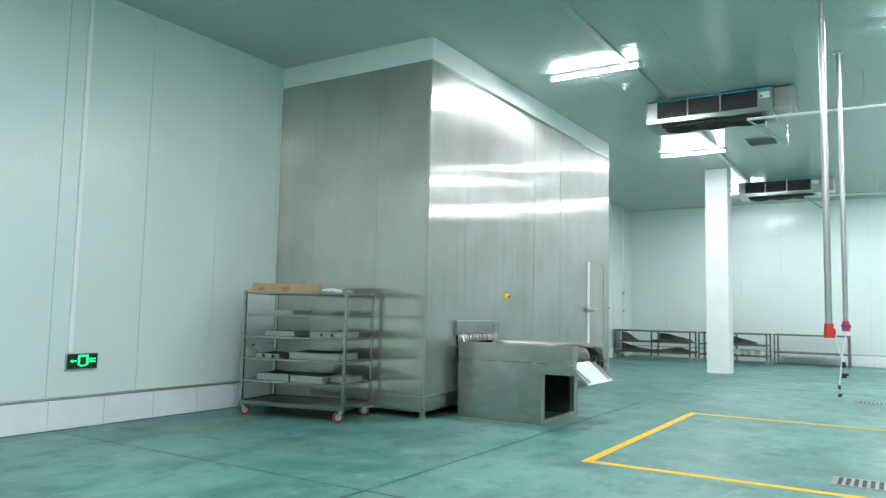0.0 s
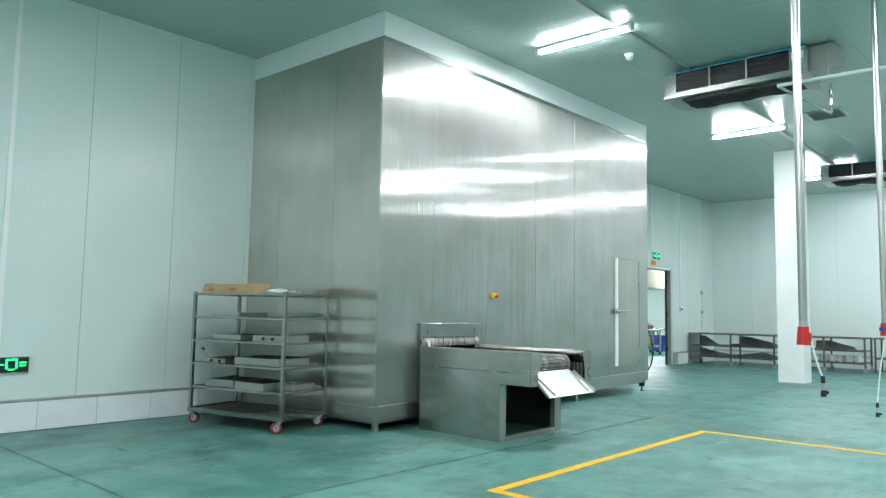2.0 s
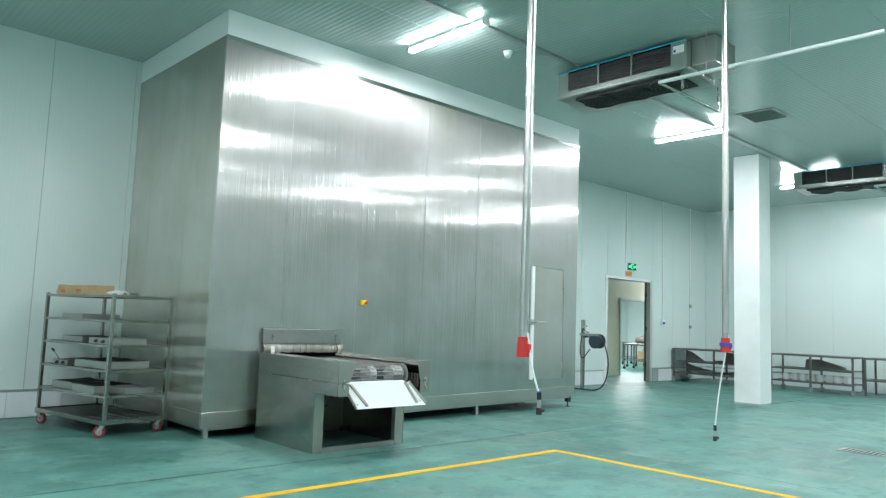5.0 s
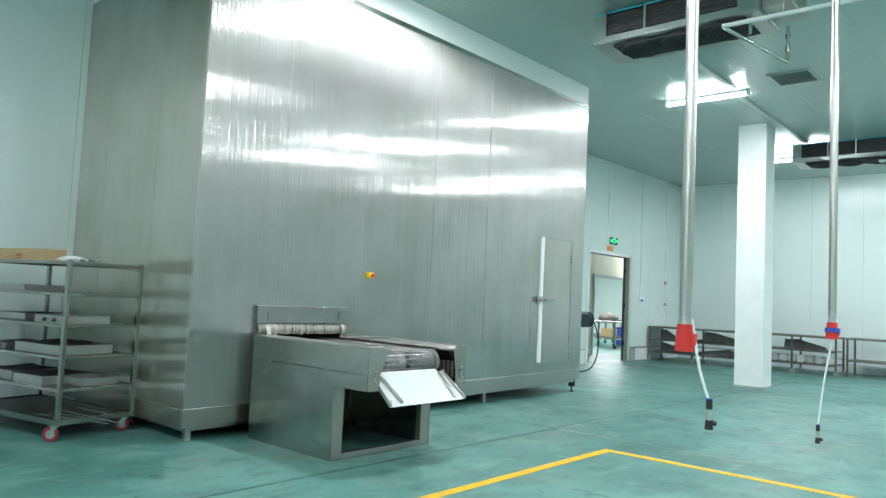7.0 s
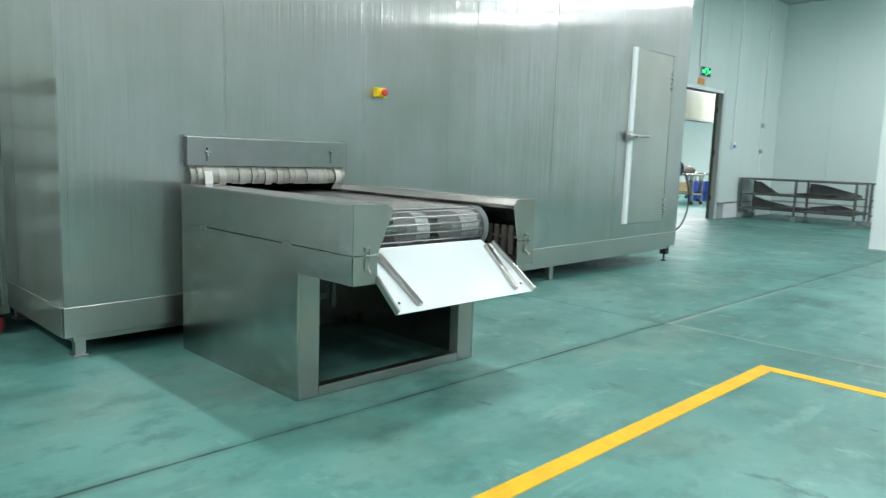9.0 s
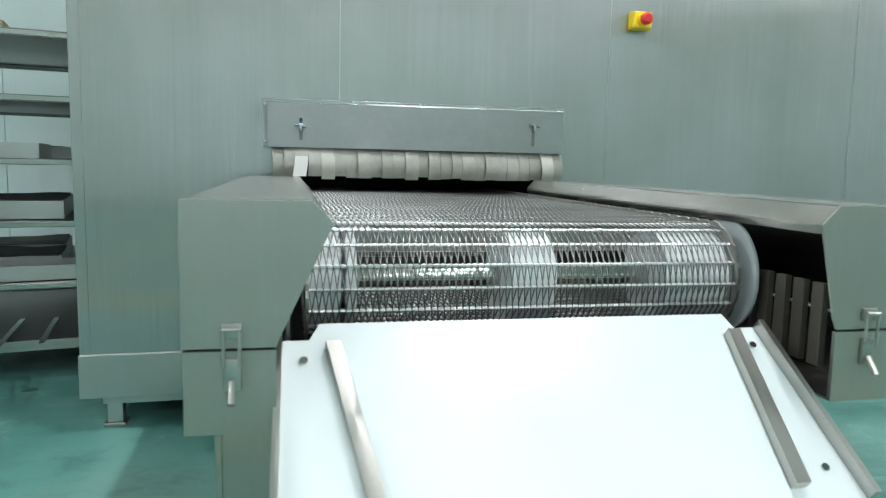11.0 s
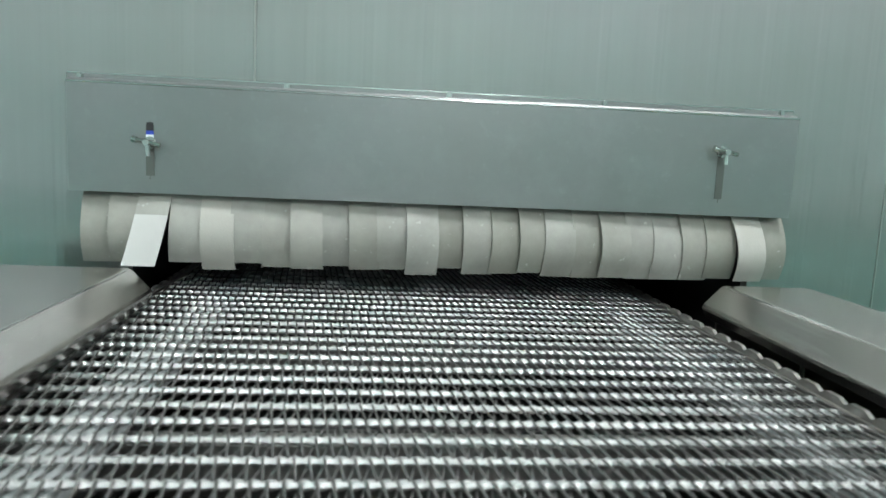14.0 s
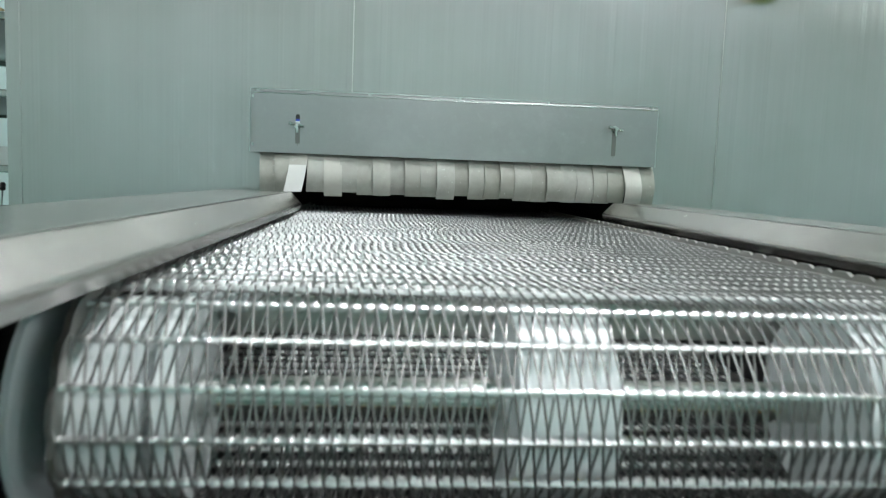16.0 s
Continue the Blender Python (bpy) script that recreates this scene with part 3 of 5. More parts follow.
LEAN_PANEL = random.Random(12)
for a, b in zip(seams, seams[1:]):
    side_panel(a, b)
for y in seams[1:-1]:
    low = HOLE[3] + 0.01 if HOLE[0] < y < HOLE[1] else Z0 + 0.15
    part("seam_trim", boxes((0.0005, 0.0016, y - 0.0013, y + 0.0013, low, MTOP - 0.05)), "steel", freezer, "folded panel seam")
for a, b in ((-HX + 0.006, -1.76), (-1.76, -0.75), (-0.75, -0.021)):
    part("end_panel", boxes((a + 0.0012, b - 0.0012, 0, 0.02, Z0, MTOP)), "end", freezer)
    part("back_panel", boxes((a + 0.0012, b - 0.0012, LY - 0.02, LY, Z0 + 0.10, MTOP)), "end", freezer)
part("top_panel", boxes((-HX + 0.006, -0.022, 0.022, LY - 0.022, MTOP - 0.03, MTOP)), "end", freezer)
# underside coloured near-black for the shade below the freezer
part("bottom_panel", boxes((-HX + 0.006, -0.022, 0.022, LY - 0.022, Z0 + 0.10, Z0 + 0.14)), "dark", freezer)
part("edge_trim", boxes((-0.004, 0.007, -0.006, LY + 0.004, MTOP - 0.045, MTOP + 0.001), bev=0.002), "bright", freezer)
part("corner_trim", boxes((-0.03, 0.003, -0.004, 0.03, Z0 + 0.15, MTOP - 0.046), bev=0.003), "side", freezer)
RISE = 0.0098            # the base frame rises this much for each metre along the side


def rising(x0, x1, y0, y1, z0, z1, bev=0.0):
    """A bar along the side whose underside and top climb with the base frame."""
    bm = boxes((x0, x1, y0, y1, z0, z1), bev=bev)
    for v in bm.verts:
        v.co.z += RISE * v.co.y
    return bm


part("skirt", rising(-0.03, 0.008, -0.008, LY - 0.025, Z0 + 0.008, Z0 + 0.156, 0.004), "steel", freezer)
part("end_skirt", boxes((-HX + 0.02, -0.031, -0.008, 0.03, Z0, Z0 + 0.148), bev=0.004), "end", freezer)
for lx, ly in ((0, 0), (-1.0, 0), (-2.1, 0), (0, 2.0), (0, 3.88), (-1.0, 5.93), (-1.2, 2.9)):
    top = Z0 + 0.01 + RISE * ly
    part("leg", boxes((lx - 0.11, lx - 0.06, ly + 0.06, ly + 0.11, 0.012, top), (lx - 0.12, lx - 0.05, ly + 0.05, ly + 0.12, 0, 0.012), bev=0.003), "steel", freezer)
bm = boxes((-0.12, -0.05, 5.985, 6.05, 0.075, 0.20), bev=0.003)
rod(bm, (-0.085, 6.017, 0.0), (-0.085, 6.017, 0.010), 0.03, 14)
rod(bm, (-0.085, 6.017, 0.010), (-0.085, 6.017, 0.08), 0.010, 10)
part("leg", bm, "dark", freezer, "dark corner leg on a threaded levelling foot")
part("base_rail", rising(-0.09, -0.05, 0.05, LY - 0.05, 0.080, Z0 + 0.02), "steel", freezer)
part("base_rail", boxes((-HX + 0.1, -0.092, 0.05, 0.09, 0.075, Z0 + 0.01)), "steel", freezer)
# near-black box behind the belt's mouth, for the unlit inside of the freezer
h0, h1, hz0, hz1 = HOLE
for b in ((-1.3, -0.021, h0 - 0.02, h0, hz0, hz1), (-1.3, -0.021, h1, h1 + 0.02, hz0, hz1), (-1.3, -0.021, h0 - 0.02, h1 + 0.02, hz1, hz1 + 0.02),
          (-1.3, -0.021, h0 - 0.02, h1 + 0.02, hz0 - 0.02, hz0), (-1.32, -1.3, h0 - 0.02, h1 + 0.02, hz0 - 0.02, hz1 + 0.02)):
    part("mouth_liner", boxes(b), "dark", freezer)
# insulated door with its pale seal, handle and hinges
dy0, dy1, dz0, dz1 = 12.222 - MY0, 12.915 - MY0, 0.45, 2.11
door = part("door", boxes((0.002, 0.028, dy0, dy1, dz0, dz1), bev=0.005), "door", freezer, "flush insulated steel door, shut")
# strip added for the bright line that the door's top edge shows
part("door_edge", boxes((0.028, 0.031, dy0 + 0.004, dy1 - 0.004, dz1 - 0.010, dz1 - 0.003), bev=0.001), "bright", door, "bright strip along the top edge")
part("door_edge", boxes((0.028, 0.030, dy1 - 0.008, dy1 - 0.003, dz0 + 0.004, dz1 - 0.004), bev=0.0008), "dark", door, "dark gap beside the hinges")
part("seal", boxes((0.002, 0.034, dy0 - 0.062, dy0 - 0.002, dz0 + 0.0, 1.245), (0.002, 0.034, dy0 - 0.062, dy0 - 0.002, 1.325, dz1), bev=0.008), "white", door, "white rubber door seal")
bm = boxes((0.03, 0.06, dy0 - 0.10, dy0 + 0.06, 1.262, 1.305), (0.03, 0.045, dy0 - 0.13, dy0 - 0.02, 1.245, 1.325), bev=0.006)
rod(bm, (0.05, dy0 - 0.02, 1.284), (0.10, dy0 - 0.02, 1.284), 0.012)
rod(bm, (0.095, dy0 - 0.03, 1.284), (0.095, dy0 + 0.19, 1.292), 0.011)
part("handle", bm, "tray", door, "chrome lever handle", True)
for hz in (1.86, 0.60):
    bm = boxes((0.028, 0.030, dy1 - 0.028, dy1 - 0.014, hz - 0.09, hz + 0.09), bev=0.0006)
    for k in range(4):
        rod(bm, (0.028, dy1 - 0.021, hz - 0.075 + 0.05 * k), (0.047, dy1 - 0.021, hz - 0.075 + 0.05 * k), 0.011, 8)
    part("hinge", bm, "steel", door)


def emergency_stop():
    t = thing("emergency_stop", "yellow emergency stop box with red mushroom button", "switch", pose(MX, 9.100, 1.434))
    part("case", boxes((0.001, 0.05, -0.036, 0.036, -0.030, 0.030), bev=0.006), "yellow_box", t)
    part("lid_edge", boxes((0.022, 0.026, -0.0372, 0.0372, -0.0312, 0.0312)), "yellow_box", t)
    bm = bmesh.new()
    rod(bm, (0.05, 0, 0), (0.056, 0, 0), 0.024, 20)
    part("collar", bm, "yellow_box", t)
    bm = bmesh.new()
    rod(bm, (0.056, 0, 0), (0.070, 0, 0), 0.012, 16)
    rod(bm, (0.070, 0, 0), (0.083, 0, 0), 0.021, 24)
    rod(bm, (0.083, 0, 0), (0.090, 0, 0), 0.021, 24, 0.013)
    part("button", bm, "red", t, "red mushroom push button", True)
    for sy in (-0.03, 0.03):
        for sz in (-0.024, 0.024):
            bm = bmesh.new()
            rod(bm, (0.05, sy, sz), (0.0515, sy, sz), 0.003, 8)
            part("screw", bm, "steel", t)


emergency_stop()


def screw_mesh():
    bm = bmesh.new()
    rod(bm, (0, 0, 0), (0.002, 0, 0), 0.0048, 12, 0.0044)
    rod(bm, (0.002, 0, 0), (0.0045, 0, 0), 0.0034, 6)
    return bm


# ---- guard box over the belt's mouth, with its strip curtain ----
GY0, GY1, GZ0, GZ1 = 7.795, 8.822, 0.955, 1.113
guard = thing("guard_box", "grey steel guard box screwed over the belt opening", "guard", pose(MX, GY0, GZ0))
gw, gh = GY1 - GY0, GZ1 - GZ0
bm = bmesh.new()
prof = [(0.004, gh), (0.005, gh - 0.007), (0.041, gh - 0.010), (0.046, gh - 0.014), (0.046, 0.0)]
prism(bm, [(x, z) for x, z in sheet_profile(prof, 0.003)], "y", 0.004, gw - 0.004)
part("front_plate", bm, "box", guard)
bm = boxes((0.0015, 0.0045, -0.012, 0.012, 0, gh), (0.0015, 0.044, 0.006, 0.009, 0, gh - 0.012), bev=0.001)
# thin bright strip stands for the highlight along the fold
part("fold_edge", boxes((0.0430, 0.0485, 0.003, gw - 0.003, gh - 0.0145, gh - 0.0118), bev=0.001), "bright", guard, "bright strip standing for the highlight on the fold")
# bright strips added for the thin bright outline of the flange
for ey in (-0.0125, gw + 0.0125):
    part("cut_edge", boxes((0.0015, 0.0052, ey - 0.0009, ey + 0.0009, 0.0, gh), bev=0.0003), "bright", guard, "bright strip along the edge of the flange")
part("cut_edge", boxes((0.0015, 0.0056, -0.012, gw + 0.012, gh + 0.0001, gh + 0.0022), bev=0.0003), "bright", guard, "bright strip along the edge of the flange")
fl = part("side_flange", bm, "box", guard)
again(fl, guard, Matrix.Translation((0, gw, 0)) @ Matrix.Diagonal((1, -1, 1, 1)))
sm = part("screw", screw_mesh(), "bright", guard, "", True, pose(0.005, 0.006, gh - 0.003))
for sy, sz in ((0.285, gh - 0.003), (0.515, gh - 0.003), (0.745, gh - 0.003), (gw - 0.008, gh - 0.003), (-0.004, gh - 0.018), (-0.004, 0.02), (gw + 0.004, gh - 0.018), (gw + 0.004, 0.02)):
    again(sm, guard, pose(0.005, sy, sz))
for sy in (0.111, gw - 0.116):
    bm = boxes((0.0472, 0.0482, sy - 0.0055, sy + 0.0055, 0.019, 0.097))
    bmesh.ops.bevel(bm, geom=[e for e in bm.edges if abs(e.verts[0].co.x - e.verts[1].co.x) > 0.0005], offset=0.005, segments=4, affect="EDGES")
    part("slot", bm, "table", guard)
    if sy < 0.5:
        part("slot_film", boxes((0.0482, 0.0487, sy - 0.005, sy + 0.005, 0.071, 0.084)), "blue", guard, "blue film showing in the slot")
        part("slot_film", boxes((0.0487, 0.0490, sy - 0.005, sy + 0.005, 0.075, 0.079)), "white", guard)
        part("slot_gap", boxes((0.0482, 0.0487, sy - 0.0045, sy + 0.0045, 0.084, 0.095), bev=0.0002), "dark", guard)
    bm = bmesh.new()
    z = 0.068 if sy < 0.5 else 0.092
    rod(bm, (0.047, sy, z), (0.050, sy, z), 0.0085, 16)
    rod(bm, (0.050, sy, z), (0.068, sy, z), 0.0042, 10)
    rod(bm, (0.062, sy - 0.017, z + 0.004), (0.062, sy + 0.017, z - 0.003), 0.0033, 8)
    rod(bm, (0.062, sy - 0.019, z + 0.0045), (0.062, sy - 0.013, z + 0.003), 0.0046, 10)
    rod(bm, (0.060, sy, z), (0.060, sy + 0.001, z - 0.018), 0.0034, 8)
    part("wing_nut", bm, "bright", guard, "", True)
curtain = thing("strip_curtain", "off-white plastic strip curtain over the belt opening", "curtain", pose(MX, GY0, GZ0))
rnd = random.Random(5)
N_STRIP = 25


def strip_mesh(width, drop, bulge, lift, tilt, first=0.0, last=1.0):
    bm = bmesh.new()
    rows = []
    n = 9
    for k in range(n + 1):
        s = first + (last - first) * k / n
        x = 0.018 + bulge * math.sin(s * math.pi * 0.78) + lift * s * s
        z = 0.012 - drop * s + lift * 0.25 * s * s
        rows.append((x, z, tilt * s * s))
    for side in (0.0, 0.0022):
        rows_v = [[bm.verts.new((x + side, dy + yy + 0.0 * k, z)) for yy in (0.0, width)] for k, (x, z, dy) in enumerate(rows)]
        for a, b in zip(rows_v, rows_v[1:]):
            bm.faces.new((a[0], a[1], b[1], b[0]) if side else (a[0], b[0], b[1], a[1]))
    bm.verts.ensure_lookup_table()
    m = 2 * (n + 1)
    for k in range(n):
        for j in (0, 1):
            i0, i1 = 2 * k + j, 2 * k + 2 + j
            bm.faces.new((bm.verts[i0], bm.verts[i1], bm.verts[m + i1], bm.verts[m + i0]))
    bm.faces.new((bm.verts[2 * n], bm.verts[2 * n + 1], bm.verts[m + 2 * n + 1], bm.verts[m + 2 * n]))
    bmesh.ops.recalc_face_normals(bm, faces=bm.faces)
    return bm


STRIP_STEP = (gw - 0.062) / (N_STRIP - 1)
for i in range(N_STRIP):
    y = 0.013 + i * STRIP_STEP
    if i == 2:
        st = part("strip", strip_mesh(0.043, 0.116, 0.024, 0.040, -0.010, 0.36), "strip_clean", curtain, "white strip end bent outwards")
        upper = part("strip", strip_mesh(0.043, 0.116, 0.024, 0.040, -0.010, 0.0, 0.36), "strip", curtain, "", True, pose(0.010, y, 0))
    else:
        proud = i in (4, 11, 16, 18, 23)
        st = part("strip", strip_mesh(0.0435 + rnd.uniform(0, 0.003), 0.107 + rnd.uniform(-0.003, 0.004) + (0.004 if proud else 0), 0.030 + rnd.uniform(-0.003, 0.004) + (0.007 if proud else 0), rnd.uniform(-0.005, 0.003), rnd.uniform(-0.003, 0.003)),
                  "strip_pale" if i in (4, 23) else "strip", curtain, "", True)
    st.matrix_basis = pose(0.010 if i == 2 else 0.004 * (i % 2), y, 0, 0, 0, 0 if i == 2 else rnd.uniform(3, 8))

# ---- infeed conveyor ----
CY0, CY1 = 7.735, 8.824
YC = (CY0 + CY1) / 2
conveyor = thing("infeed_conveyor", "stainless infeed conveyor with wire mesh belt and side covers", "conveyor", pose(0, YC, 0))
W2 = (CY1 - CY0) / 2
XB, XF, XE = -4.742, -3.588, -3.222          # freezer side, front of the base, front of the covers
XC = -4.64          # back end of the base and its covers, clear of the freezer


def mirror(f):
    for s in (-1, 1):
        f(s)


def rounded(pts, r):
    """The open line pts with its corners turned into short bends."""
    out = [pts[0]]
    for a, p, b in zip(pts, pts[1:], pts[2:]):
        a, p, b = Vector(a), Vector(p), Vector(b)
        u, w = p + (a - p).normalized() * r, p + (b - p).normalized() * r
        out += [tuple(u), tuple(u * 0.25 + p * 0.5 + w * 0.25), tuple(w)]
    return out + [pts[-1]]


def cover(s):
    """Hinged upper side cover: bent sheet with a chamfered inner edge and a closed front."""
    w = 0.163 if s < 0 else 0.128          # width of the flat top
    pts = [(W2, 0.668), (W2, 0.860), (W2 - w, 0.860), (W2 - w - 0.027, 0.832), (W2 - w - 0.021, 0.818)]
    bm = bmesh.new()
    prism(bm, sheet_profile([(s * y, z) for y, z in rounded(pts, 0.0035)], 0.004), "x", XC, XE)
    c = part("side_cover", bm, "sheet", conveyor)
    bm = bmesh.new()
    prism(bm, [(s * (W2 + 0.001), 0.668), (s * (W2 + 0.001), 0.861), (s * (W2 - w - 0.001), 0.861), (s * (W2 - w - 0.030), 0.832), (s * (W2 - 0.125), 0.685), (s * (W2 - 0.118), 0.668)], "x", XE, XE + 0.004)
    part("end_plate", bm, "brushed", c)
    # bright rod added as the highlight where the cover bends
    bm = bmesh.new()
    rod(bm, (XC + 0.01, s * (W2 - w), 0.8612), (XE, s * (W2 - w), 0.8612), 0.0014, 6)
    part("fold_edge", bm, "bright", c, "bright rod standing for the highlight on the bend")
    # added plate, darker than the cover, like the unlit hollow it closes
    part("back_plate", boxes((XC + 0.002, XC + 0.006, *sorted((s * (W2 - 0.006), s * (W2 - 0.136))), 0.668, 0.828)), "table", c)


def lower(s):
    pts = [(XC, 0.0015), (XF, 0.0015), (XF, 0.552), (XE, 0.552), (XE, 0.664), (XC, 0.664)]
    bm = bmesh.new()
    prism(bm, pts, "y", s * (W2 - 0.012), s * W2)
    side = part("side_panel", bm, "sheet", conveyor)
    part("front_post", boxes((XF - 0.06, XF, *sorted((s * (W2 - 0.113), s * (W2 - 0.0125))), 0.0015, 0.552), bev=0.003), "brushed", conveyor)
    for fx in (XF - 0.03, XC + 0.06):
        bm = bmesh.new()
        rod(bm, (fx, s * (W2 - 0.06), 0), (fx, s * (W2 - 0.06), 0.05), 0.018, 14)
        part("levelling_foot", bm, "dark", conveyor)
    part("nose_plate", boxes((XE - 0.004, XE + 0.003, *sorted((s * W2, s * (W2 - 0.118))), 0.552, 0.664), (XF, XE, *sorted((s * (W2 - 0.0125), s * (W2 - 0.118))), 0.552, 0.556)), "brushed", conveyor)
    # rivets, cover hinges and the toggle latch
    for x in (-4.61, -4.37, -4.14, -3.91, -3.70):
        for z in (0.62, 0.045):
            bm = bmesh.new()
            rod(bm, (x, s * W2, z), (x, s * (W2 + 0.003), z), 0.005, 8)
            part("rivet", bm, "bright", side)
    for x in (-4.405, -3.665):
        bm = boxes((x - 0.028, x + 0.028, *sorted((s * W2, s * (W2 + 0.0015))), 0.656, 0.677), bev=0.0005)
        rod(bm, (x - 0.028, s * (W2 + 0.003), 0.666), (x + 0.028, s * (W2 + 0.003), 0.666), 0.0035, 8)
        part("hinge", bm, "steel", side)
    yl = s * (W2 - 0.062)
    bm = boxes((XE + 0.004, XE + 0.010, yl - 0.011, yl + 0.011, 0.612, 0.655), (XE + 0.004, XE + 0.009, yl - 0.013, yl + 0.013, 0.682, 0.702), bev=0.002)
    rod(bm, (XE + 0.014, yl - 0.010, 0.645), (XE + 0.014, yl - 0.010, 0.695), 0.0025, 8)
    rod(bm, (XE + 0.014, yl + 0.010, 0.645), (XE + 0.014, yl + 0.010, 0.695), 0.0025, 8)
    rod(bm, (XE + 0.014, yl - 0.012, 0.695), (XE + 0.014, yl + 0.012, 0.695), 0.0032, 8)
    rod(bm, (XE + 0.010, yl, 0.625), (XE + 0.030, yl, 0.600), 0.005, 8)
    part("latch", bm, "steel", conveyor, "chrome toggle latch", True)


mirror(cover)
mirror(lower)
part("cross_bar", boxes((XF - 0.05, XF, -W2 + 0.115, W2 - 0.115, 0.0015, 0.045), bev=0.003), "steel", conveyor)
part("cross_bar", boxes((-4.1, -4.06, -W2 + 0.015, W2 - 0.015, 0.50, 0.54), bev=0.003), "steel", conveyor)
part("back_sheet", boxes((XC + 0.002, XC + 0.008, -W2 + 0.013, W2 - 0.013, 0.0015, 0.60)), "table", conveyor)
# bracket coloured near-black, the shade under the belt put into its colour
bm = boxes((-3.78, -3.72, -0.36, -0.33, 0.42, 0.55), (-3.80, -3.70, -0.37, -0.32, 0.40, 0.43), bev=0.003)
rod(bm, (-3.70, -0.28, 0.36), (-3.70, -0.28, 0.60), 0.012, 10)
part("tension_bracket", bm, "fins", conveyor)
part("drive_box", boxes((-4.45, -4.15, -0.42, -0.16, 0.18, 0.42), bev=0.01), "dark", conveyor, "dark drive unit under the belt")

# pan added in near-black so the space under the belt reads as shaded
part("drip_pan", boxes((XC + 0.012, XF + 0.02, -W2 + 0.02, W2 - 0.02, 0.545, 0.552), (XF + 0.02, XE - 0.05, -W2 + 0.12, W2 - 0.12, 0.560, 0.566)), "fins", conveyor, "near-black pan added to darken the space under the belt")

# inner guides: steel walls with upright ribs, and pale running strips under the belt
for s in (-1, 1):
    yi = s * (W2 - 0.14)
    # steel wall coloured near-black for the shade inside the cover
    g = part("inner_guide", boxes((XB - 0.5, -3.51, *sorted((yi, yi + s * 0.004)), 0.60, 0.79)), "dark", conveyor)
    if s < 0:
        continue
    bar = part("guide_bar", boxes((0, 0.026, *sorted((yi + s * 0.020, yi + s * 0.033)), 0.60, 0.735), bev=0.002), "wood", g, "brownish upright bar")
    bar.location.x = XE - 0.055
    for k in range(1, 5):
        again(bar, g, Matrix.Translation((XE - 0.055 - 0.045 * k, 0, 0)))
DRX, DRZ, BR = -3.490, 0.716, 0.090       # belt drum: axis and radius of the belt on it
ZB = DRZ + BR
for y, w in ((-0.295, 0.05), (0.295, 0.03)):
    part("running_strip", boxes((XB - 0.5, -3.51, y - w / 2, y + w / 2, ZB - 0.022, ZB - 0.006), bev=0.002), "runner", conveyor, "pale plastic running strip")
for x in (-3.62, -3.95, -4.28, -4.6):
    part("support_bar", boxes((x - 0.015, x + 0.015, -W2 + 0.15, W2 - 0.15, ZB - 0.06, ZB - 0.023)), "steel", conveyor)
bm = bmesh.new()
rod(bm, (DRX, -0.43, DRZ), (DRX, 0.43, DRZ), 0.018, 16)
part("shaft", bm, "bright", conveyor, "", True)
for y, w in ((-0.357, 0.056), (-0.312, 0.017), (-0.006, 0.080), (0.299, 0.122)):
    bm = bmesh.new()
    rod(bm, (DRX, y - w / 2, DRZ), (DRX, y + w / 2, DRZ), BR - 0.007, 32)
    part("roller", bm, "white", conveyor, "white plastic belt roller", True)
for y, mat, r in ((-0.412, "disc", 0.014), (0.402, "disc", 0.016)):
    bm = bmesh.new()
    rod(bm, (DRX, y - 0.003, DRZ), (DRX, y + 0.003, DRZ), BR + r, 48)
    part("side_disc", bm, mat, conveyor, "pale plastic guide disc", True)

# the mesh belt: straight rods with zigzag links between them, each row its own piece
PITCH = 0.0366
BW = 0.374
BY = -0.007        # the belt runs a little off the middle
belt = part("belt", boxes((XB - 0.5, DRX, BY - BW, BY - BW + 0.004, ZB - 0.007, ZB + 0.004), (XB - 0.5, DRX, BY + BW - 0.004, BY + BW, ZB - 0.007, ZB + 0.004)), "steel", conveyor, "stainless wire mesh belt")


def link_row():
    """One flat wire coil from rod to rod."""
    bm = bmesh.new()
    n = 140
    step = 2 * BW / n
    pts = []
    for k in range(n):
        y, z = -BW + k * step, 0.0026 if k % 2 else -0.0034
        ends = (0.0, PITCH) if k % 2 else (PITCH, 0.0)
        pts += [(ends[0], y, z), (ends[1], y + step, z)]
    path_tube(bm, pts, 0.0011, 5)
    return bm


def belt_rod():
    bm = bmesh.new()
    n = 280
    path_tube(bm, [(0, -BW - 0.006 + (2 * BW + 0.012) * k / n, 0) for k in range(n + 1)], [0.0024, 0.0033, 0.0039, 0.0033] * (n // 4) + [0.0024], 6)
    return bm


def edge_link():
    bm = bmesh.new()
    prism(bm, [(-0.002, -0.006), (PITCH + 0.001, -0.006), (PITCH + 0.001, 0.007), (PITCH - 0.010, 0.012), (0.008, 0.012), (-0.002, 0.007)], "y", 0.0, 0.005)
    return bm


row = part("coil_wire", link_row(), "coil", belt, "", True)
bar = part("belt_rod", belt_rod(), "wire", belt, "", True)
edge = part("edge_link", edge_link(), "steel", belt)
places = []
x = DRX - PITCH
while x > XB - 0.42:
    places.append(Matrix.Translation((x, BY, ZB)))
    x -= PITCH
turn = PITCH / BR
a = 0.0
while a < math.pi:
    places.append(Matrix.Translation((DRX, BY, DRZ)) @ Matrix.Rotation(a + turn * 0.5, 4, "Y") @ Matrix.Translation((-PITCH / 2, 0, BR)))
    a += turn
x = DRX - PITCH
while x > XF - 0.6:
    places.append(Matrix.Translation((x, BY, DRZ - BR)))
    x -= PITCH
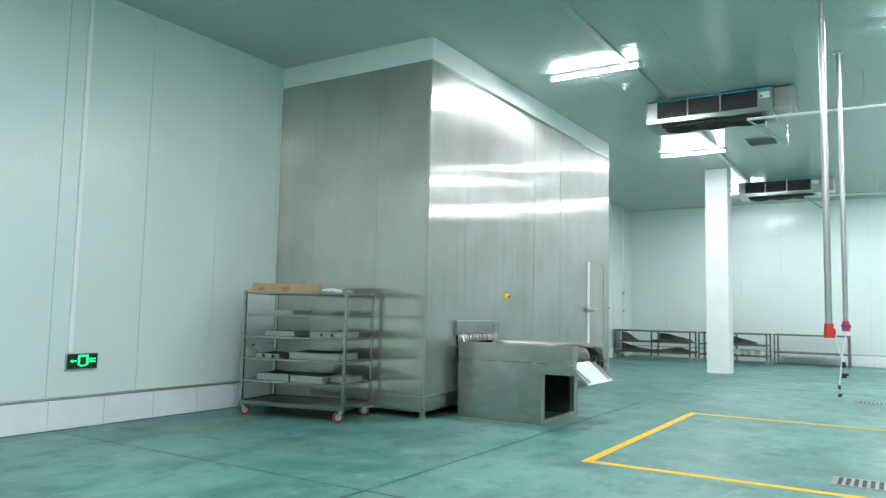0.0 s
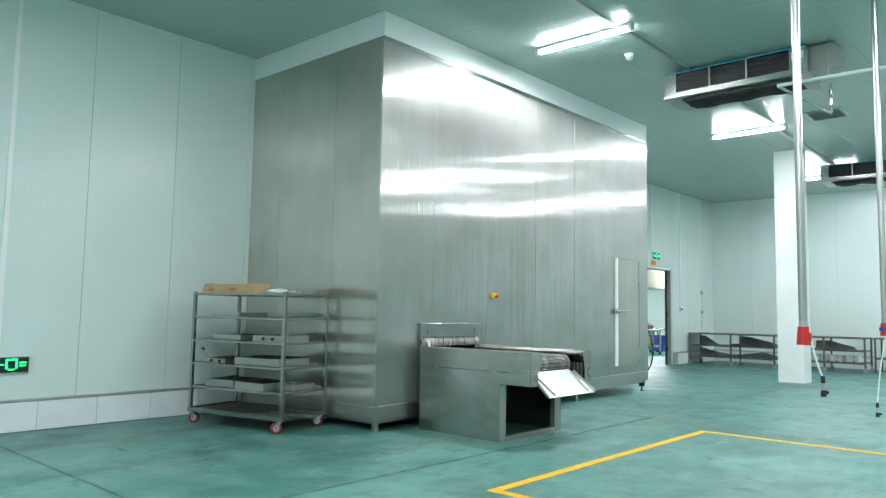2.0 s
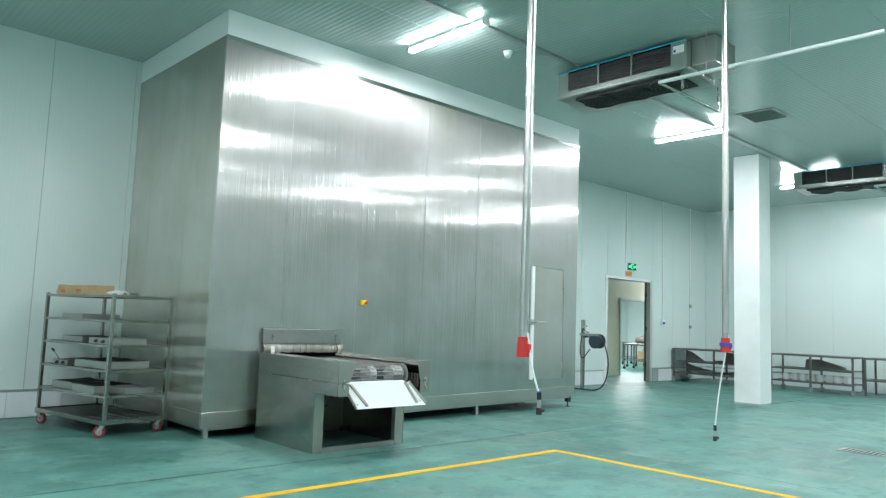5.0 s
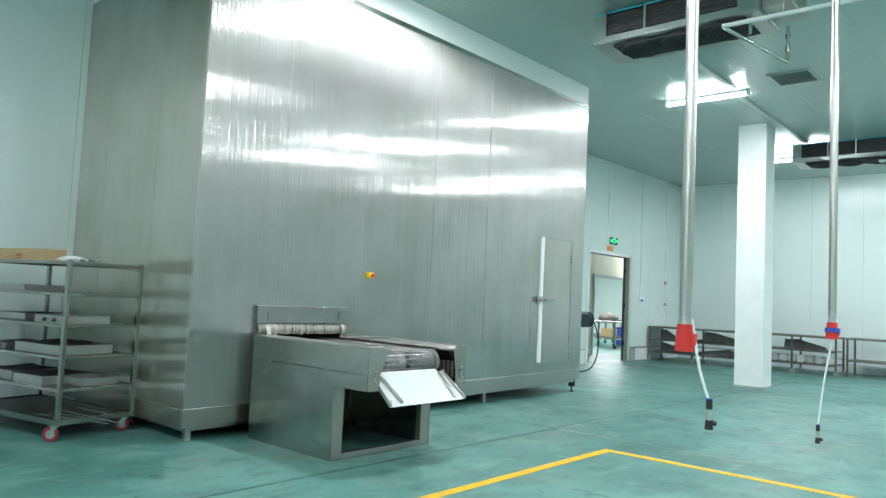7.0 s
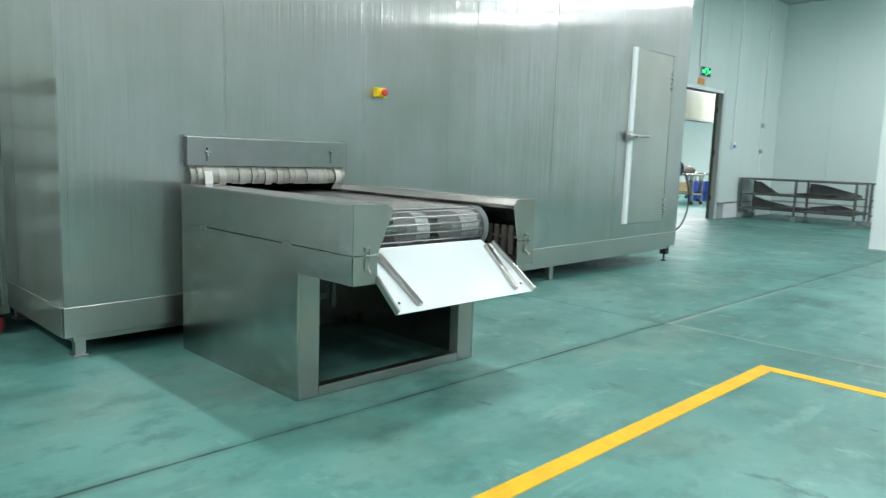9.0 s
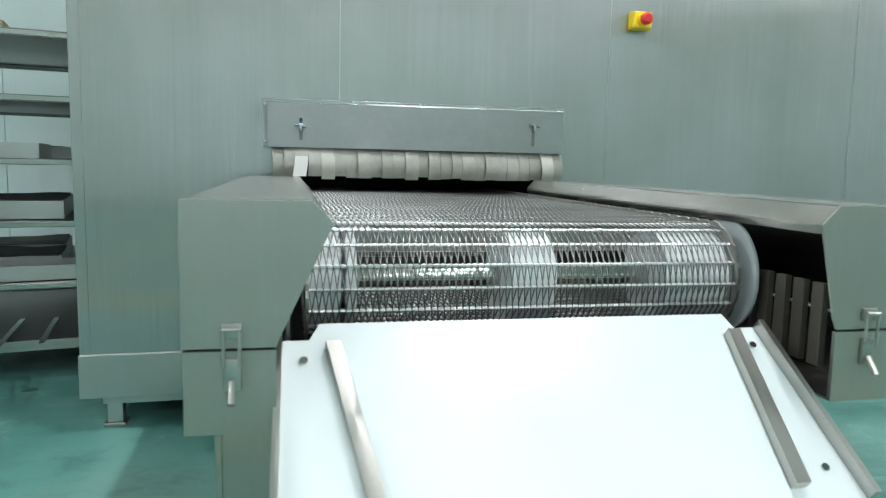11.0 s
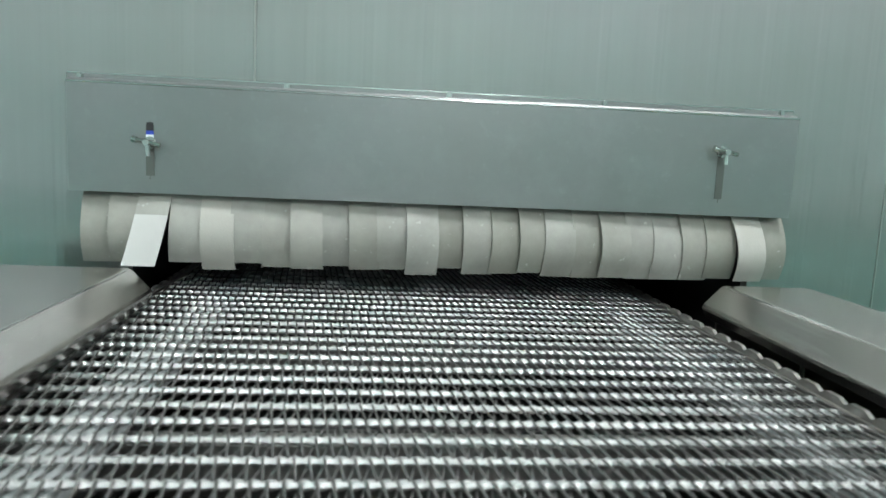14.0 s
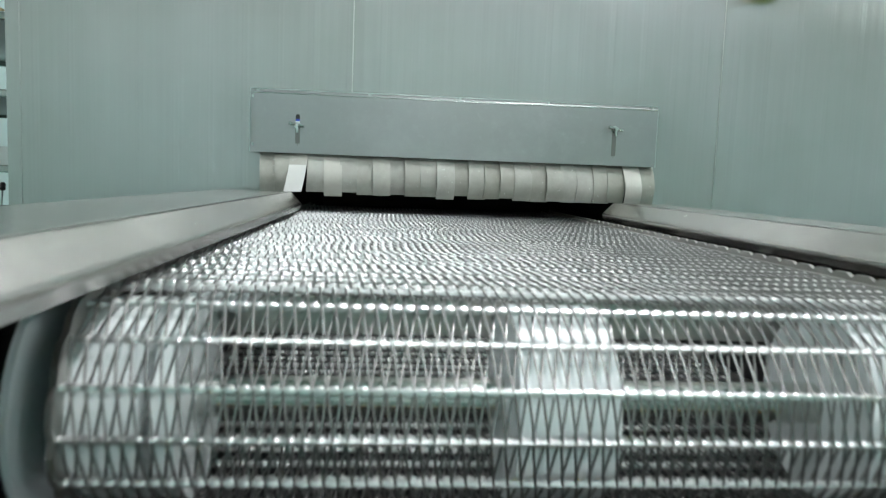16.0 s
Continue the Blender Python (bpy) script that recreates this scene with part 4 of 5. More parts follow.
SLIP = random.Random(8)
for i, m in enumerate(places):
    if i == 0:
        row.matrix_basis, bar.matrix_basis = m, m
        edge.matrix_basis = m @ Matrix.Translation((0, -BW - 0.004, 0))
    else:
        again(row, belt, m @ Matrix.Translation((0, SLIP.uniform(-0.005, 0.005), 0)))
        again(bar, belt, m)
        again(edge, belt, m @ Matrix.Translation((0, -BW - 0.004, 0)))
    again(edge, belt, m @ Matrix.Translation((0, BW - 0.001, 0)))

# discharge chute: flared white sheet with raised edges and two guide ribs
chute = thing("discharge_chute", "white sheet metal chute with slanting guide ribs", "chute", pose(0, YC, 0))
PT, PB = Vector((-3.350, 0, 0.668)), Vector((-3.095, 0, 0.452))     # top and bottom line
tl, tr, bl, br = -0.424, 0.358, -0.430, 0.400


def on_chute(u, v, lift=0.0):
    """u: across from 0 to 1, v: down the slope from 0 to 1."""
    p = PT.lerp(PB, v)
    n = Vector((PT.z - PB.z, 0, PB.x - PT.x)).normalized()
    y0, y1 = tl + (bl - tl) * v, tr + (br - tr) * v
    return Vector((p.x, y0 + (y1 - y0) * u, p.z)) + n * lift


def slab_between(corners, thick):
    bm = bmesh.new()
    n = Vector((PT.z - PB.z, 0, PB.x - PT.x)).normalized() * thick
    a = [bm.verts.new(c) for c in corners]
    b = [bm.verts.new(c - n) for c in corners]
    k = len(a)
    bm.faces.new(a)
    bm.faces.new(b[::-1])
    for i in range(k):
        bm.faces.new((a[i], b[i], b[(i + 1) % k], a[(i + 1) % k]))
    bmesh.ops.recalc_face_normals(bm, faces=bm.faces)
    return bm


part("plate", slab_between([on_chute(0, 0.09), on_chute(0.055, 0.09), on_chute(0.075, 0), on_chute(0.94, 0), on_chute(0.95, 0.09), on_chute(1, 0.09), on_chute(1, 1), on_chute(0, 1)], 0.003), "chute", chute)
for (u0, u1), (w0, w1) in (((0.085, 0.145), (0.113, 0.173)), ((0.915, 0.862), (0.943, 0.890))):
    bm = slab_between([on_chute(u0, 0.13, 0.018), on_chute(w0, 0.13, 0.018), on_chute(w1, 0.93, 0.018), on_chute(u1, 0.93, 0.018)], 0.018)
    part("guide_rib", bm, "steel", chute, "bare steel guide rib")
for u in (0.0, 1.0):
    bm = slab_between([on_chute(u - 0.006, 0.09, 0.022), on_chute(u + 0.006, 0.09, 0.022), on_chute(u + 0.006, 1, 0.022), on_chute(u - 0.006, 1, 0.022)], 0.024)
    part("raised_edge", bm, "steel", chute)
for u, v in ((0.045, 0.2), (0.05, 0.85), (0.965, 0.2), (0.95, 0.85)):
    bm = bmesh.new()
    rod(bm, on_chute(u, v), on_chute(u, v, 0.004), 0.006, 10)
    part("rivet", bm, "bright", chute)

# ---- rack trolley and what lies on it ----
TRM = pose(-6.608, 6.191, 0, 0, 0, 11.77)
TL, TD, TH = 1.335, 0.682, 1.407
LEVELS = (0.150, 0.400, 0.648, 0.896, 1.144, 1.392)


def caster(t, x, y, turn, wheel, plate_z):
    """Swivel caster: plate, fork and wheel, as one part with the wheel under it."""
    m = pose(x, y, 0, 0, 0, turn)
    bm = boxes((-0.035, 0.035, -0.03, 0.03, plate_z - 0.006, plate_z), bev=0.001)
    prism(bm, [(-0.022, plate_z - 0.006), (0.022, plate_z - 0.006), (0.044, 0.064), (0.030, 0.044), (0.008, 0.07)], "y", 0.020, 0.023)
    prism(bm, [(-0.022, plate_z - 0.006), (0.022, plate_z - 0.006), (0.044, 0.064), (0.030, 0.044), (0.008, 0.07)], "y", -0.023, -0.020)
    rod(bm, (0.03, -0.027, 0.058), (0.03, 0.027, 0.058), 0.006, 8)
    f = part("caster", bm, "bright", t, "steel swivel fork", False, m)
    bm = bmesh.new()
    rod(bm, (0.03, -0.016, 0.058), (0.03, 0.016, 0.058), 0.058, 28)
    bmesh.ops.bevel(bm, geom=[e for e in bm.edges if len(e.link_faces) == 2 and abs(e.verts[0].co.y - e.verts[1].co.y) < 1e-5], offset=0.005, segments=2, affect="EDGES")
    w = part("wheel", bm, wheel, f, "", True)
    bm = bmesh.new()
    rod(bm, (0.03, -0.0185, 0.058), (0.03, 0.0185, 0.058), 0.034, 18)
    part("hub", bm, "tray", f)
    return f


def rack_trolley():
    t = thing("rack_trolley", "stainless steel rack trolley with six shelves and red wheels", "trolley", TRM)
    p = 0.034
    for x in (0, TL - p):
        for y in (0, TD - p):
            part("post", boxes((x, x + p, y, y + p, 0.125, TH), bev=0.004), "tube", t)
    for i, z in enumerate(LEVELS):
        if i == 0:
            bm = boxes((-0.004, TL + 0.004, -0.006, 0.0, z - 0.025, z + 0.018), (-0.004, TL + 0.004, TD, TD + 0.006, z - 0.025, z + 0.018), (-0.004, 0, 0, TD, z - 0.025, z + 0.018), (TL, TL + 0.004, 0, TD, z - 0.025, z + 0.018), bev=0.001)
        else:
            bm = boxes((p, TL - p, 0.004, 0.028, z - 0.024, z), (p, TL - p, TD - 0.028, TD - 0.004, z - 0.024, z), (0.004, 0.028, p, TD - p, z - 0.024, z), (TL - 0.028, TL - 0.004, p, TD - p, z - 0.024, z), bev=0.003)
        sh = part("shelf", bm, "tube", t)
        # the lower sheets use a darker steel than the top one
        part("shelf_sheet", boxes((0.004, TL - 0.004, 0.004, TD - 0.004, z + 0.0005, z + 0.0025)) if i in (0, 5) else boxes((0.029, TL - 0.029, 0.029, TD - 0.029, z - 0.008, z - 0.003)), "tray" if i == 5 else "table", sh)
    for x, y, a in ((0.03, 0.03, 20), (TL - 0.05, 0.03, 222), (0.03, TD - 0.05, -30), (TL - 0.05, TD - 0.03, 212)):
        caster(t, x, y, a, "red_wheel", 0.126)
    return t


rack_trolley()


def tray_box(x, y, z, lx, ly, h, turn=0.0, knobs=(), label="folded stainless steel tray on the rack", filled=False, lever=False):
    """Shallow folded tray, upside down or upright, with an open inside."""
    t = thing("steel_tray", label, "tray", TRM @ pose(x, y, z, 0, 0, turn), "trays on the rack")
    th = 0.003
    part("tray_shell", boxes((0, lx, 0, th, 0, h), (0, lx, ly - th, ly, 0, h), (0, th, th, ly - th, 0, h), (lx - th, lx, th, ly - th, 0, h), (th, lx - th, th, ly - th, 0, th), bev=0.0008), "tray", t)
    for k in knobs:
        bm = bmesh.new()
        rod(bm, (k, -0.012, h * 0.5), (k, 0, h * 0.5), 0.016, 16)
        rod(bm, (k, -0.026, h * 0.5 - 0.006), (k + 0.012, -0.010, h * 0.5), 0.010, 10)
        part("knob", bm, "black", t, "black rubber knob", True)
    if filled:
        bm = bmesh.new()
        bmesh.ops.create_grid(bm, x_segments=9, y_segments=7, size=0.5, matrix=Matrix.Translation((lx / 2, ly / 2, h - 0.004)) @ Matrix.Diagonal((lx - 0.02, ly - 0.02, 1, 1)))
        for v in bm.verts:
            v.co.z += 0.014 * noise.noise((v.co + Vector((x * 7, y * 5, z * 9))) * 6) + 0.006
        bmesh.ops.solidify(bm, geom=bm.faces, thickness=0.004)
        part("dark_sheet", bm, "fins", t, "creased black sheet in the tray", True)
    if lever:
        bm = bmesh.new()
        rod(bm, (0.06, 0.05, h * 0.7), (-0.05, 0.03, h + 0.085), 0.004, 8)
        arm = part("lever", bm, "bright", t, "thin steel lever", True)
        bm = bmesh.new()
        rod(bm, (-0.045, 0.031, h + 0.081), (-0.075, 0.025, h + 0.104), 0.012, 12)
        part("grip", bm, "black", arm, "black grip", True)


L1, L2, L3, L4, L5 = [z + 0.001 for z in LEVELS[1:]]
tray_box(0.20, 0.10, L4 - 0.004, 0.40, 0.42, 0.050, 0)
tray_box(0.24, 0.10, L3, 0.38, 0.42, 0.055, 2, (), "folded stainless tray with a dark sheet inside", True)
tray_box(0.86, 0.05, L3, 0.40, 0.40, 0.062, -1, (0.15, 0.28), "stainless tray with two black knobs")
tray_box(0.17, 0.05, L2, 0.30, 0.38, 0.048, 1, (0.10, 0.22), "stainless tray with two black knobs and a lever", True, True)
tray_box(0.60, 0.06, L2, 0.62, 0.46, 0.075, 0, (), "large stainless tray with black creased sheets", True)
tray_box(0.18, 0.06, L1, 0.42, 0.42, 0.075, 0, (), "folded stainless tray with a dark sheet inside", True)
tray_box(0.63, 0.05, L1, 0.40, 0.44, 0.070, 0, (), "folded stainless tray with a dark sheet inside", True)
tray_box(1.04, 0.22, L1, 0.24, 0.34, 0.060, 3)


def rack_bits():
    bm = bmesh.new()
    prism(bm, [(0, 0), (0.40, 0), (0.40, 0.05), (0.36, 0.06), (0.04, 0.05)], "z", 0.0, 0.004)
    t = part("steel_offcut", bm, "bright", None, "", False, TRM @ pose(0.72, 0.01, L1 + 0.002, 0, 0, -3))
    tagged(t, "bright thin steel offcut on the rack shelf", "offcut")
    z = LEVELS[0] + 0.004
    for i, (x, y, l, a) in enumerate(((0.95, 0.10, 0.78, 9), (1.0, 0.2, 0.62, 4), (0.98, 0.3, 0.8, -3), (1.02, 0.44, 0.5, -2))):
        t = part("steel_strip", boxes((0, l, 0, 0.022, 0, 0.004), bev=0.001), "bright", None, "", False, TRM @ pose(x - 0.1, y, z + 0.005 * i, 0, 0, a))
        tagged(t, "narrow bright steel strip lying on the bottom shelf", "strip", "strips on the rack")


rack_bits()


def cardboard_box():
    m = TRM @ pose(0.05, 0.10, LEVELS[5] + 0.004, 0, 0, -1)
    t = thing("cardboard_box", "long brown cardboard box with torn flap and red print", "box", m)
    lx, ly, h = 0.80, 0.20, 0.098
    bm = bmesh.new()
    box(bm, 0, lx, 0, ly, 0, h, 0.004)
    for v in bm.verts:
        v.co += 0.003 * noise.noise_vector(v.co * 9)
    part("carton", bm, "card", t)
    bm = bmesh.new()
    prism(bm, [(0, 0.0), (-0.035, 0.02), (0.02, h + 0.006), (0.035, h + 0.004)], "y", 0.0, 0.19)
    part("flap", bm, "card", t, "raised end flap")
    part("flap", boxes((0.03, 0.09, 0.01, 0.19, h + 0.002, h + 0.006)), "card", t)
    for x0, x1, z0, z1 in ((0.075, 0.16, 0.02, 0.05), (0.40, 0.50, 0.03, 0.055), (0.40, 0.50, 0.014, 0.02), (0.08, 0.15, 0.06, 0.066)):
        part("print", boxes((x0, x1, -0.0035, -0.0015, z0, z1)), "card_print", t)


cardboard_box()


def plastic_bag():
    bm = bmesh.new()
    bmesh.ops.create_icosphere(bm, subdivisions=4, radius=1)
    for v in bm.verts:
        n = noise.noise_vector(v.co * 2.3) * 0.35 + noise.noise_vector(v.co * 6.0) * 0.15
        v.co = (v.co + n)
        v.co = Vector((v.co.x * 0.13, v.co.y * 0.08, max(0.0, v.co.z * 0.032 + 0.016)))
    t = part("plastic_bag", bm, "bag", None, "", False, TRM @ pose(1.03, 0.22, LEVELS[5] + 0.004))
    tagged(t, "crumpled clear plastic bag on the rack's top shelf", "bag")
    for i, (x, y) in enumerate(((1.17, 0.2), (1.22, 0.25), (1.27, 0.19), (1.25, 0.32))):
        bm = bmesh.new()
        rod(bm, (0, 0, 0.012), (0.0, 0.04, 0.012), 0.012, 10)
        rod(bm, (0, 0.04, 0.012), (0.0, 0.05, 0.012), 0.018, 6)
        t = part("pipe_clamp", bm, "bright", None, "", True, TRM @ pose(x, y, LEVELS[5] + 0.0085, 0, 0, 40 * i))
        tagged(t, "small bright steel fitting on the top shelf", "fitting", "fittings on the rack")


plastic_bag()

# ---- ceiling coolers ----


def ceiling_cooler(m):
    """Unit cooler: cased fin block, drip tray, three fans below and a pipe box at its end."""
    t = thing("ceiling_cooler", "ceiling cooler with dark fins, blue film and three black fans", "cooler", m, "ceiling coolers")
    L, D = 1.72, 0.62
    zt, zb = -0.035, -0.345
    part("casing", boxes((0.0, 0.13, 0, D, zb, zt), (L - 0.19, L, 0, D, zb, zt), (0, L, D - 0.01, D, zb, zt), (0, L, 0, D, zt - 0.008, zt), bev=0.004), "bright", t)
    part("fin_block", boxes((0.131, L - 0.191, 0.030, D - 0.02, zb + 0.06, zt - 0.02)), "fins", t, "black fin block")
    bm = bmesh.new()
    for k in range(7):
        z = zb + 0.075 + k * 0.031
        box(bm, 0.131, L - 0.191, 0.006, 0.028, z, z + 0.004)
    part("slat", bm, "fins", t)
    for k, x in enumerate((0.131, 0.58, 1.03)):
        part("upright", boxes((x, x + 0.026, -0.006, 0.006, zb + 0.05, zt + 0.02), bev=0.003), "bright", t)
    part("film", boxes((0, L - 0.02, -0.004, 0.001, zt - 0.014, zt + 0.002), (0, L, -0.004, 0.12, zt + 0.0005, zt + 0.003)), "cyan", t, "blue protective film on the top edge")
    part("front_lip", boxes((-0.004, L + 0.004, -0.012, -0.004, zb - 0.02, zb + 0.052), bev=0.003), "bright", t)
    bm = bmesh.new()
    prism(bm, [(-0.004, zb - 0.02), (-0.004, zb), (D, zb), (D, zb - 0.05)], "x", 0, L)
    part("drip_tray", bm, "steel", t)
    part("fan_shroud", boxes((0.20, L - 0.14, 0.09, D - 0.07, zb - 0.05, zb - 0.001), bev=0.004), "dark", t, "dark shroud between the fans")
    for k in range(3):
        x = 0.43 + 0.46 * k
        c = (x, D / 2 - 0.02)
        bm = bmesh.new()
        bmesh.ops.create_cone(bm, cap_ends=True, segments=28, radius1=0.215, radius2=0.226, depth=0.05, matrix=pose(c[0], c[1], zb - 0.045))
        ring = part("fan", bm, "dark", t, "black fan in its ring", True)
        bm = bmesh.new()
        for r in (0.05, 0.10, 0.15, 0.20):
            path_tube(bm, [(c[0] + r * math.cos(a), c[1] + r * math.sin(a), zb - 0.086 + 0.012 * (r / 0.23) ** 2) for a in [2 * math.pi * i / 24 for i in range(25)]], 0.003, 5)
        for i in range(4):
            a = math.pi * i / 4
            rod(bm, (c[0] - 0.22 * math.cos(a), c[1] - 0.22 * math.sin(a), zb - 0.076), (c[0] + 0.22 * math.cos(a), c[1] + 0.22 * math.sin(a), zb - 0.076), 0.003, 6)
        part("fan_guard", bm, "black", ring)
    part("pipe_box", boxes((L + 0.002, L + 0.27, 0.10, D - 0.05, zb + 0.03, zt + 0.01), bev=0.006), "steel", t, "steel box over the pipe bends")
    part("label", boxes((L - 0.16, L - 0.03, -0.0065, -0.0045, zt - 0.14, zt - 0.055)), "white", t, "white rating label")
    part("label_bar", boxes((L - 0.15, L - 0.125, -0.0085, -0.0068, zt - 0.125, zt - 0.095)), "blue", t)
    bm = bmesh.new()
    for x, y in ((0.1, 0.05), (L - 0.1, 0.05), (0.1, D - 0.05), (L - 0.1, D - 0.05)):
        rod(bm, (x, y, zt), (x, y, 0.0), 0.006, 8)
    part("hanger", bm, "steel", t)
    # drain and supply pipes
    bm = bmesh.new()
    rod(bm, (1.40, -0.01, zb - 0.11), (3.6, -0.03, zb - 0.140), 0.021, 12)
    part("drain_pipe", bm, "chute", t, "pale horizontal drain pipe", True)
    bm = bmesh.new()
    rod(bm, (1.40, -0.01, zb - 0.11), (1.85, 0.48, zb - 0.41), 0.019, 12)
    rod(bm, (1.85, 0.48, zb - 0.41), (1.85, 0.48, zb - 0.05), 0.016, 10)
    for z in (zb - 0.30, zb - 0.18):
        rod(bm, (1.85, 0.48, z), (1.85, 0.48, z + 0.05), 0.026, 8)
    part("supply_pipe", bm, "bright", t, "thin stainless pipe with valves", True)
    bm = bmesh.new()
    rod(bm, (1.62, 0.10, zb - 0.20), (1.62, 0.10, zb), 0.018, 10)
    rod(bm, (1.62, 0.10, zb - 0.10), (1.62, 0.10, zb - 0.05), 0.028, 8)
    part("drain_stub", bm, "bright", t, "", True)
    for x in (1.95, 2.8):
        bm = bmesh.new()
        rod(bm, (x, -0.02, zb - 0.12), (x, -0.02, 0.0), 0.005, 6)
        part("pipe_hanger", bm, "steel", t)
    return t


first_cooler = ceiling_cooler(pose(-3.343, 10.92, CEIL))
copy_thing(first_cooler, pose(-3.35, 18.32, CEIL))

# ---- hanging power outlets ----


def hanging_outlet(x, y, z_pipe, colour_band, tip, mid, label):
    t = thing("hanging_socket", label, "power socket", pose(x, y, 0), "hanging sockets")
    bm = bmesh.new()
    rod(bm, (0, 0, z_pipe), (0, 0, CEIL), 0.027, 24)
    rod(bm, (0, 0, CEIL - 0.012), (0, 0, CEIL), 0.06, 20)
    for z in (z_pipe + 1.5, z_pipe + 1.45):
        rod(bm, (0, 0, z), (0, 0, z + 0.02), 0.030, 24)
    part("pipe", bm, "pole", t, "polished steel drop pipe", True)
    bm = bmesh.new()
    rod(bm, (0, 0, z_pipe - 0.045), (0, 0, z_pipe + 0.0), 0.028, 14, 0.0245)
    part("gland", bm, "rail", t, "grey plastic wrap", True)
    bm = bmesh.new()
    rod(bm, (0, 0, z_pipe - 0.075), (0, 0, z_pipe - 0.045), 0.036, 18)
    rod(bm, (0, 0, z_pipe - 0.165), (0, 0, z_pipe - 0.075), 0.044, 18, 0.038)
    box(bm, 0.030, 0.050, -0.016, 0.016, z_pipe - 0.14, z_pipe - 0.085, 0.004)
    part("plug", bm, "red", t, "red industrial plug", True)
    if colour_band:
        bm = bmesh.new()
        rod(bm, (0, 0, z_pipe - 0.115), (0, 0, z_pipe - 0.085), 0.049, 18)
        box(bm, 0.03, 0.052, -0.018, 0.018, z_pipe - 0.125, z_pipe - 0.09, 0.004)
        part("band", bm, "blue", t, "blue socket flap", True)
    bm = bmesh.new()
    end = Vector(tip) - Vector((x, y, 0))
    path_tube(bm, curve_points([(0.03, 0.0, z_pipe - 0.02), Vector(mid) - Vector((x, y, 0)), end + Vector((0, 0, 0.07))], 10), 0.0065, 8)
    part("cable", bm, "white", t, "thin white cable", True)
    bm = bmesh.new()
    rod(bm, end + Vector((0, 0, 0.042)), end + Vector((0, 0, 0.082)), 0.014, 12)
    part("cable_gland", bm, "black", t, "black cable gland", True)
    bm = bmesh.new()
    rod(bm, end + Vector((0, 0, -0.045)), end + Vector((0, 0, -0.005)), 0.019, 12, 0.015)
    rod(bm, end + Vector((0.0, 0, -0.01)), end + Vector((0.03, 0.01, -0.02)), 0.011, 8)
    part("cable_plug", bm, "black", t, "small black cable plug", True)
    bm = bmesh.new()
    rod(bm, end + Vector((0, 0, -0.006)), end + Vector((0, 0, 0.043)), 0.0125, 12)
    part("plug_body", bm, "rail", t, "pale plug body", True)
    bm = bmesh.new()
    rod(bm, end + Vector((0, 0, 0.080)), end + Vector((0, 0, 0.090)), 0.0135, 12)
    part("plug_ring", bm, "blue", t, "blue ring", True)


hanging_outlet(-0.754, 7.341, 1.225, False, (-0.652, 7.376, 0.772), (-0.693, 7.354, 1.0), "steel drop pipe with red industrial plug and loose cable")
hanging_outlet(-0.768, 10.015, 1.245, True, (-0.848, 9.985, 0.368), (-0.81, 10.0, 0.8), "steel drop pipe with red and blue plug and loose cable")

# ---- far tables ----


def work_table(name, m, L, D, H, shelves, label, wheels=True, bays=2):
    t = thing(name, label, "table", m, "work tables")
    part("table_top", boxes((0, L, 0, D, H - 0.035, H), bev=0.004), "table", t)
    p = 0.038
    xs = [0.01 + (L - 0.02 - p) * k / bays for k in range(bays + 1)]
    low = 0.11 if wheels else 0.0
    for x in xs:
        for y in (0.01, D - 0.01 - p):
            part("leg", boxes((x, x + p, y, y + p, low, H - 0.035), bev=0.004), "table", t)
            if wheels:
                bm = boxes((x - 0.002, x + p + 0.002, y, y + p, low - 0.005, low), bev=0.001)
                rod(bm, (x + p / 2, y - 0.004, 0.07), (x + p / 2, y - 0.004, 0.10), 0.012, 8)
                w = part("caster", bm, "bright", t)
                bm = bmesh.new()
                rod(bm, (x + p / 2 + 0.012, y - 0.012, 0.05), (x + p / 2 + 0.012, y + 0.014, 0.05), 0.05, 18)
                part("wheel", bm, "tray", w, "", True)
    for z in shelves:
        bm = boxes((0.012, L - 0.012, 0.012, 0.045, z - 0.03, z), (0.012, L - 0.012, D - 0.045, D - 0.012, z - 0.03, z), bev=0.003)
        s = part("shelf", bm, "table", t)
        part("shelf_sheet", boxes((0.015, L - 0.015, 0.046, D - 0.046, z - 0.012, z - 0.006)), "table", s)
    return t


work_table("work_table", pose(-7.08, 20.40, 0), 2.12, 0.72, 0.80, (0.22, 0.50), "grey steel work table on casters with two shelves", True, 2)
work_table("work_table", pose(-4.86, 20.75, 0), 1.75, 0.72, 0.80, (0.22, 0.50), "grey steel work table on casters with two shelves", True, 2)
work_table("work_table", pose(-3.02, 21.05, 0), 1.75, 0.75, 0.80, (0.34,), "grey steel bench with one low shelf by the wall", False, 1)
for i in range(8):
    bm = bmesh.new()
    rod(bm, (0, 0, 0), (0, 0, 0.15), 0.085, 14)
    bmesh.ops.bevel(bm, geom=list(bm.edges), offset=0.02, segments=2, affect="EDGES")
    t = part("pail", bm, "white", None, "", True, pose(-4.6 + 0.18 * i, 21.05 + 0.05 * (i % 2), 0.222))
    tagged(t, "pale round pail on the table's lower shelf", "pail", "pails under the table")
for i, (x, y, a) in enumerate(((-6.5, 20.55, 6), (-6.1, 20.6, -9), (-5.5, 20.55, 3))):
    t = part("sheet_stack", boxes((0, 0.62, 0, 0.40, 0, 0.02), (0.02, 0.60, 0.01, 0.39, 0.021, 0.045), bev=0.002), "table", None, "", False, pose(x, y, 0.221 if i != 1 else 0.501, 0, 0, a))
    tagged(t, "stack of dull steel sheets on a table shelf", "sheet stack", "sheets on the tables")

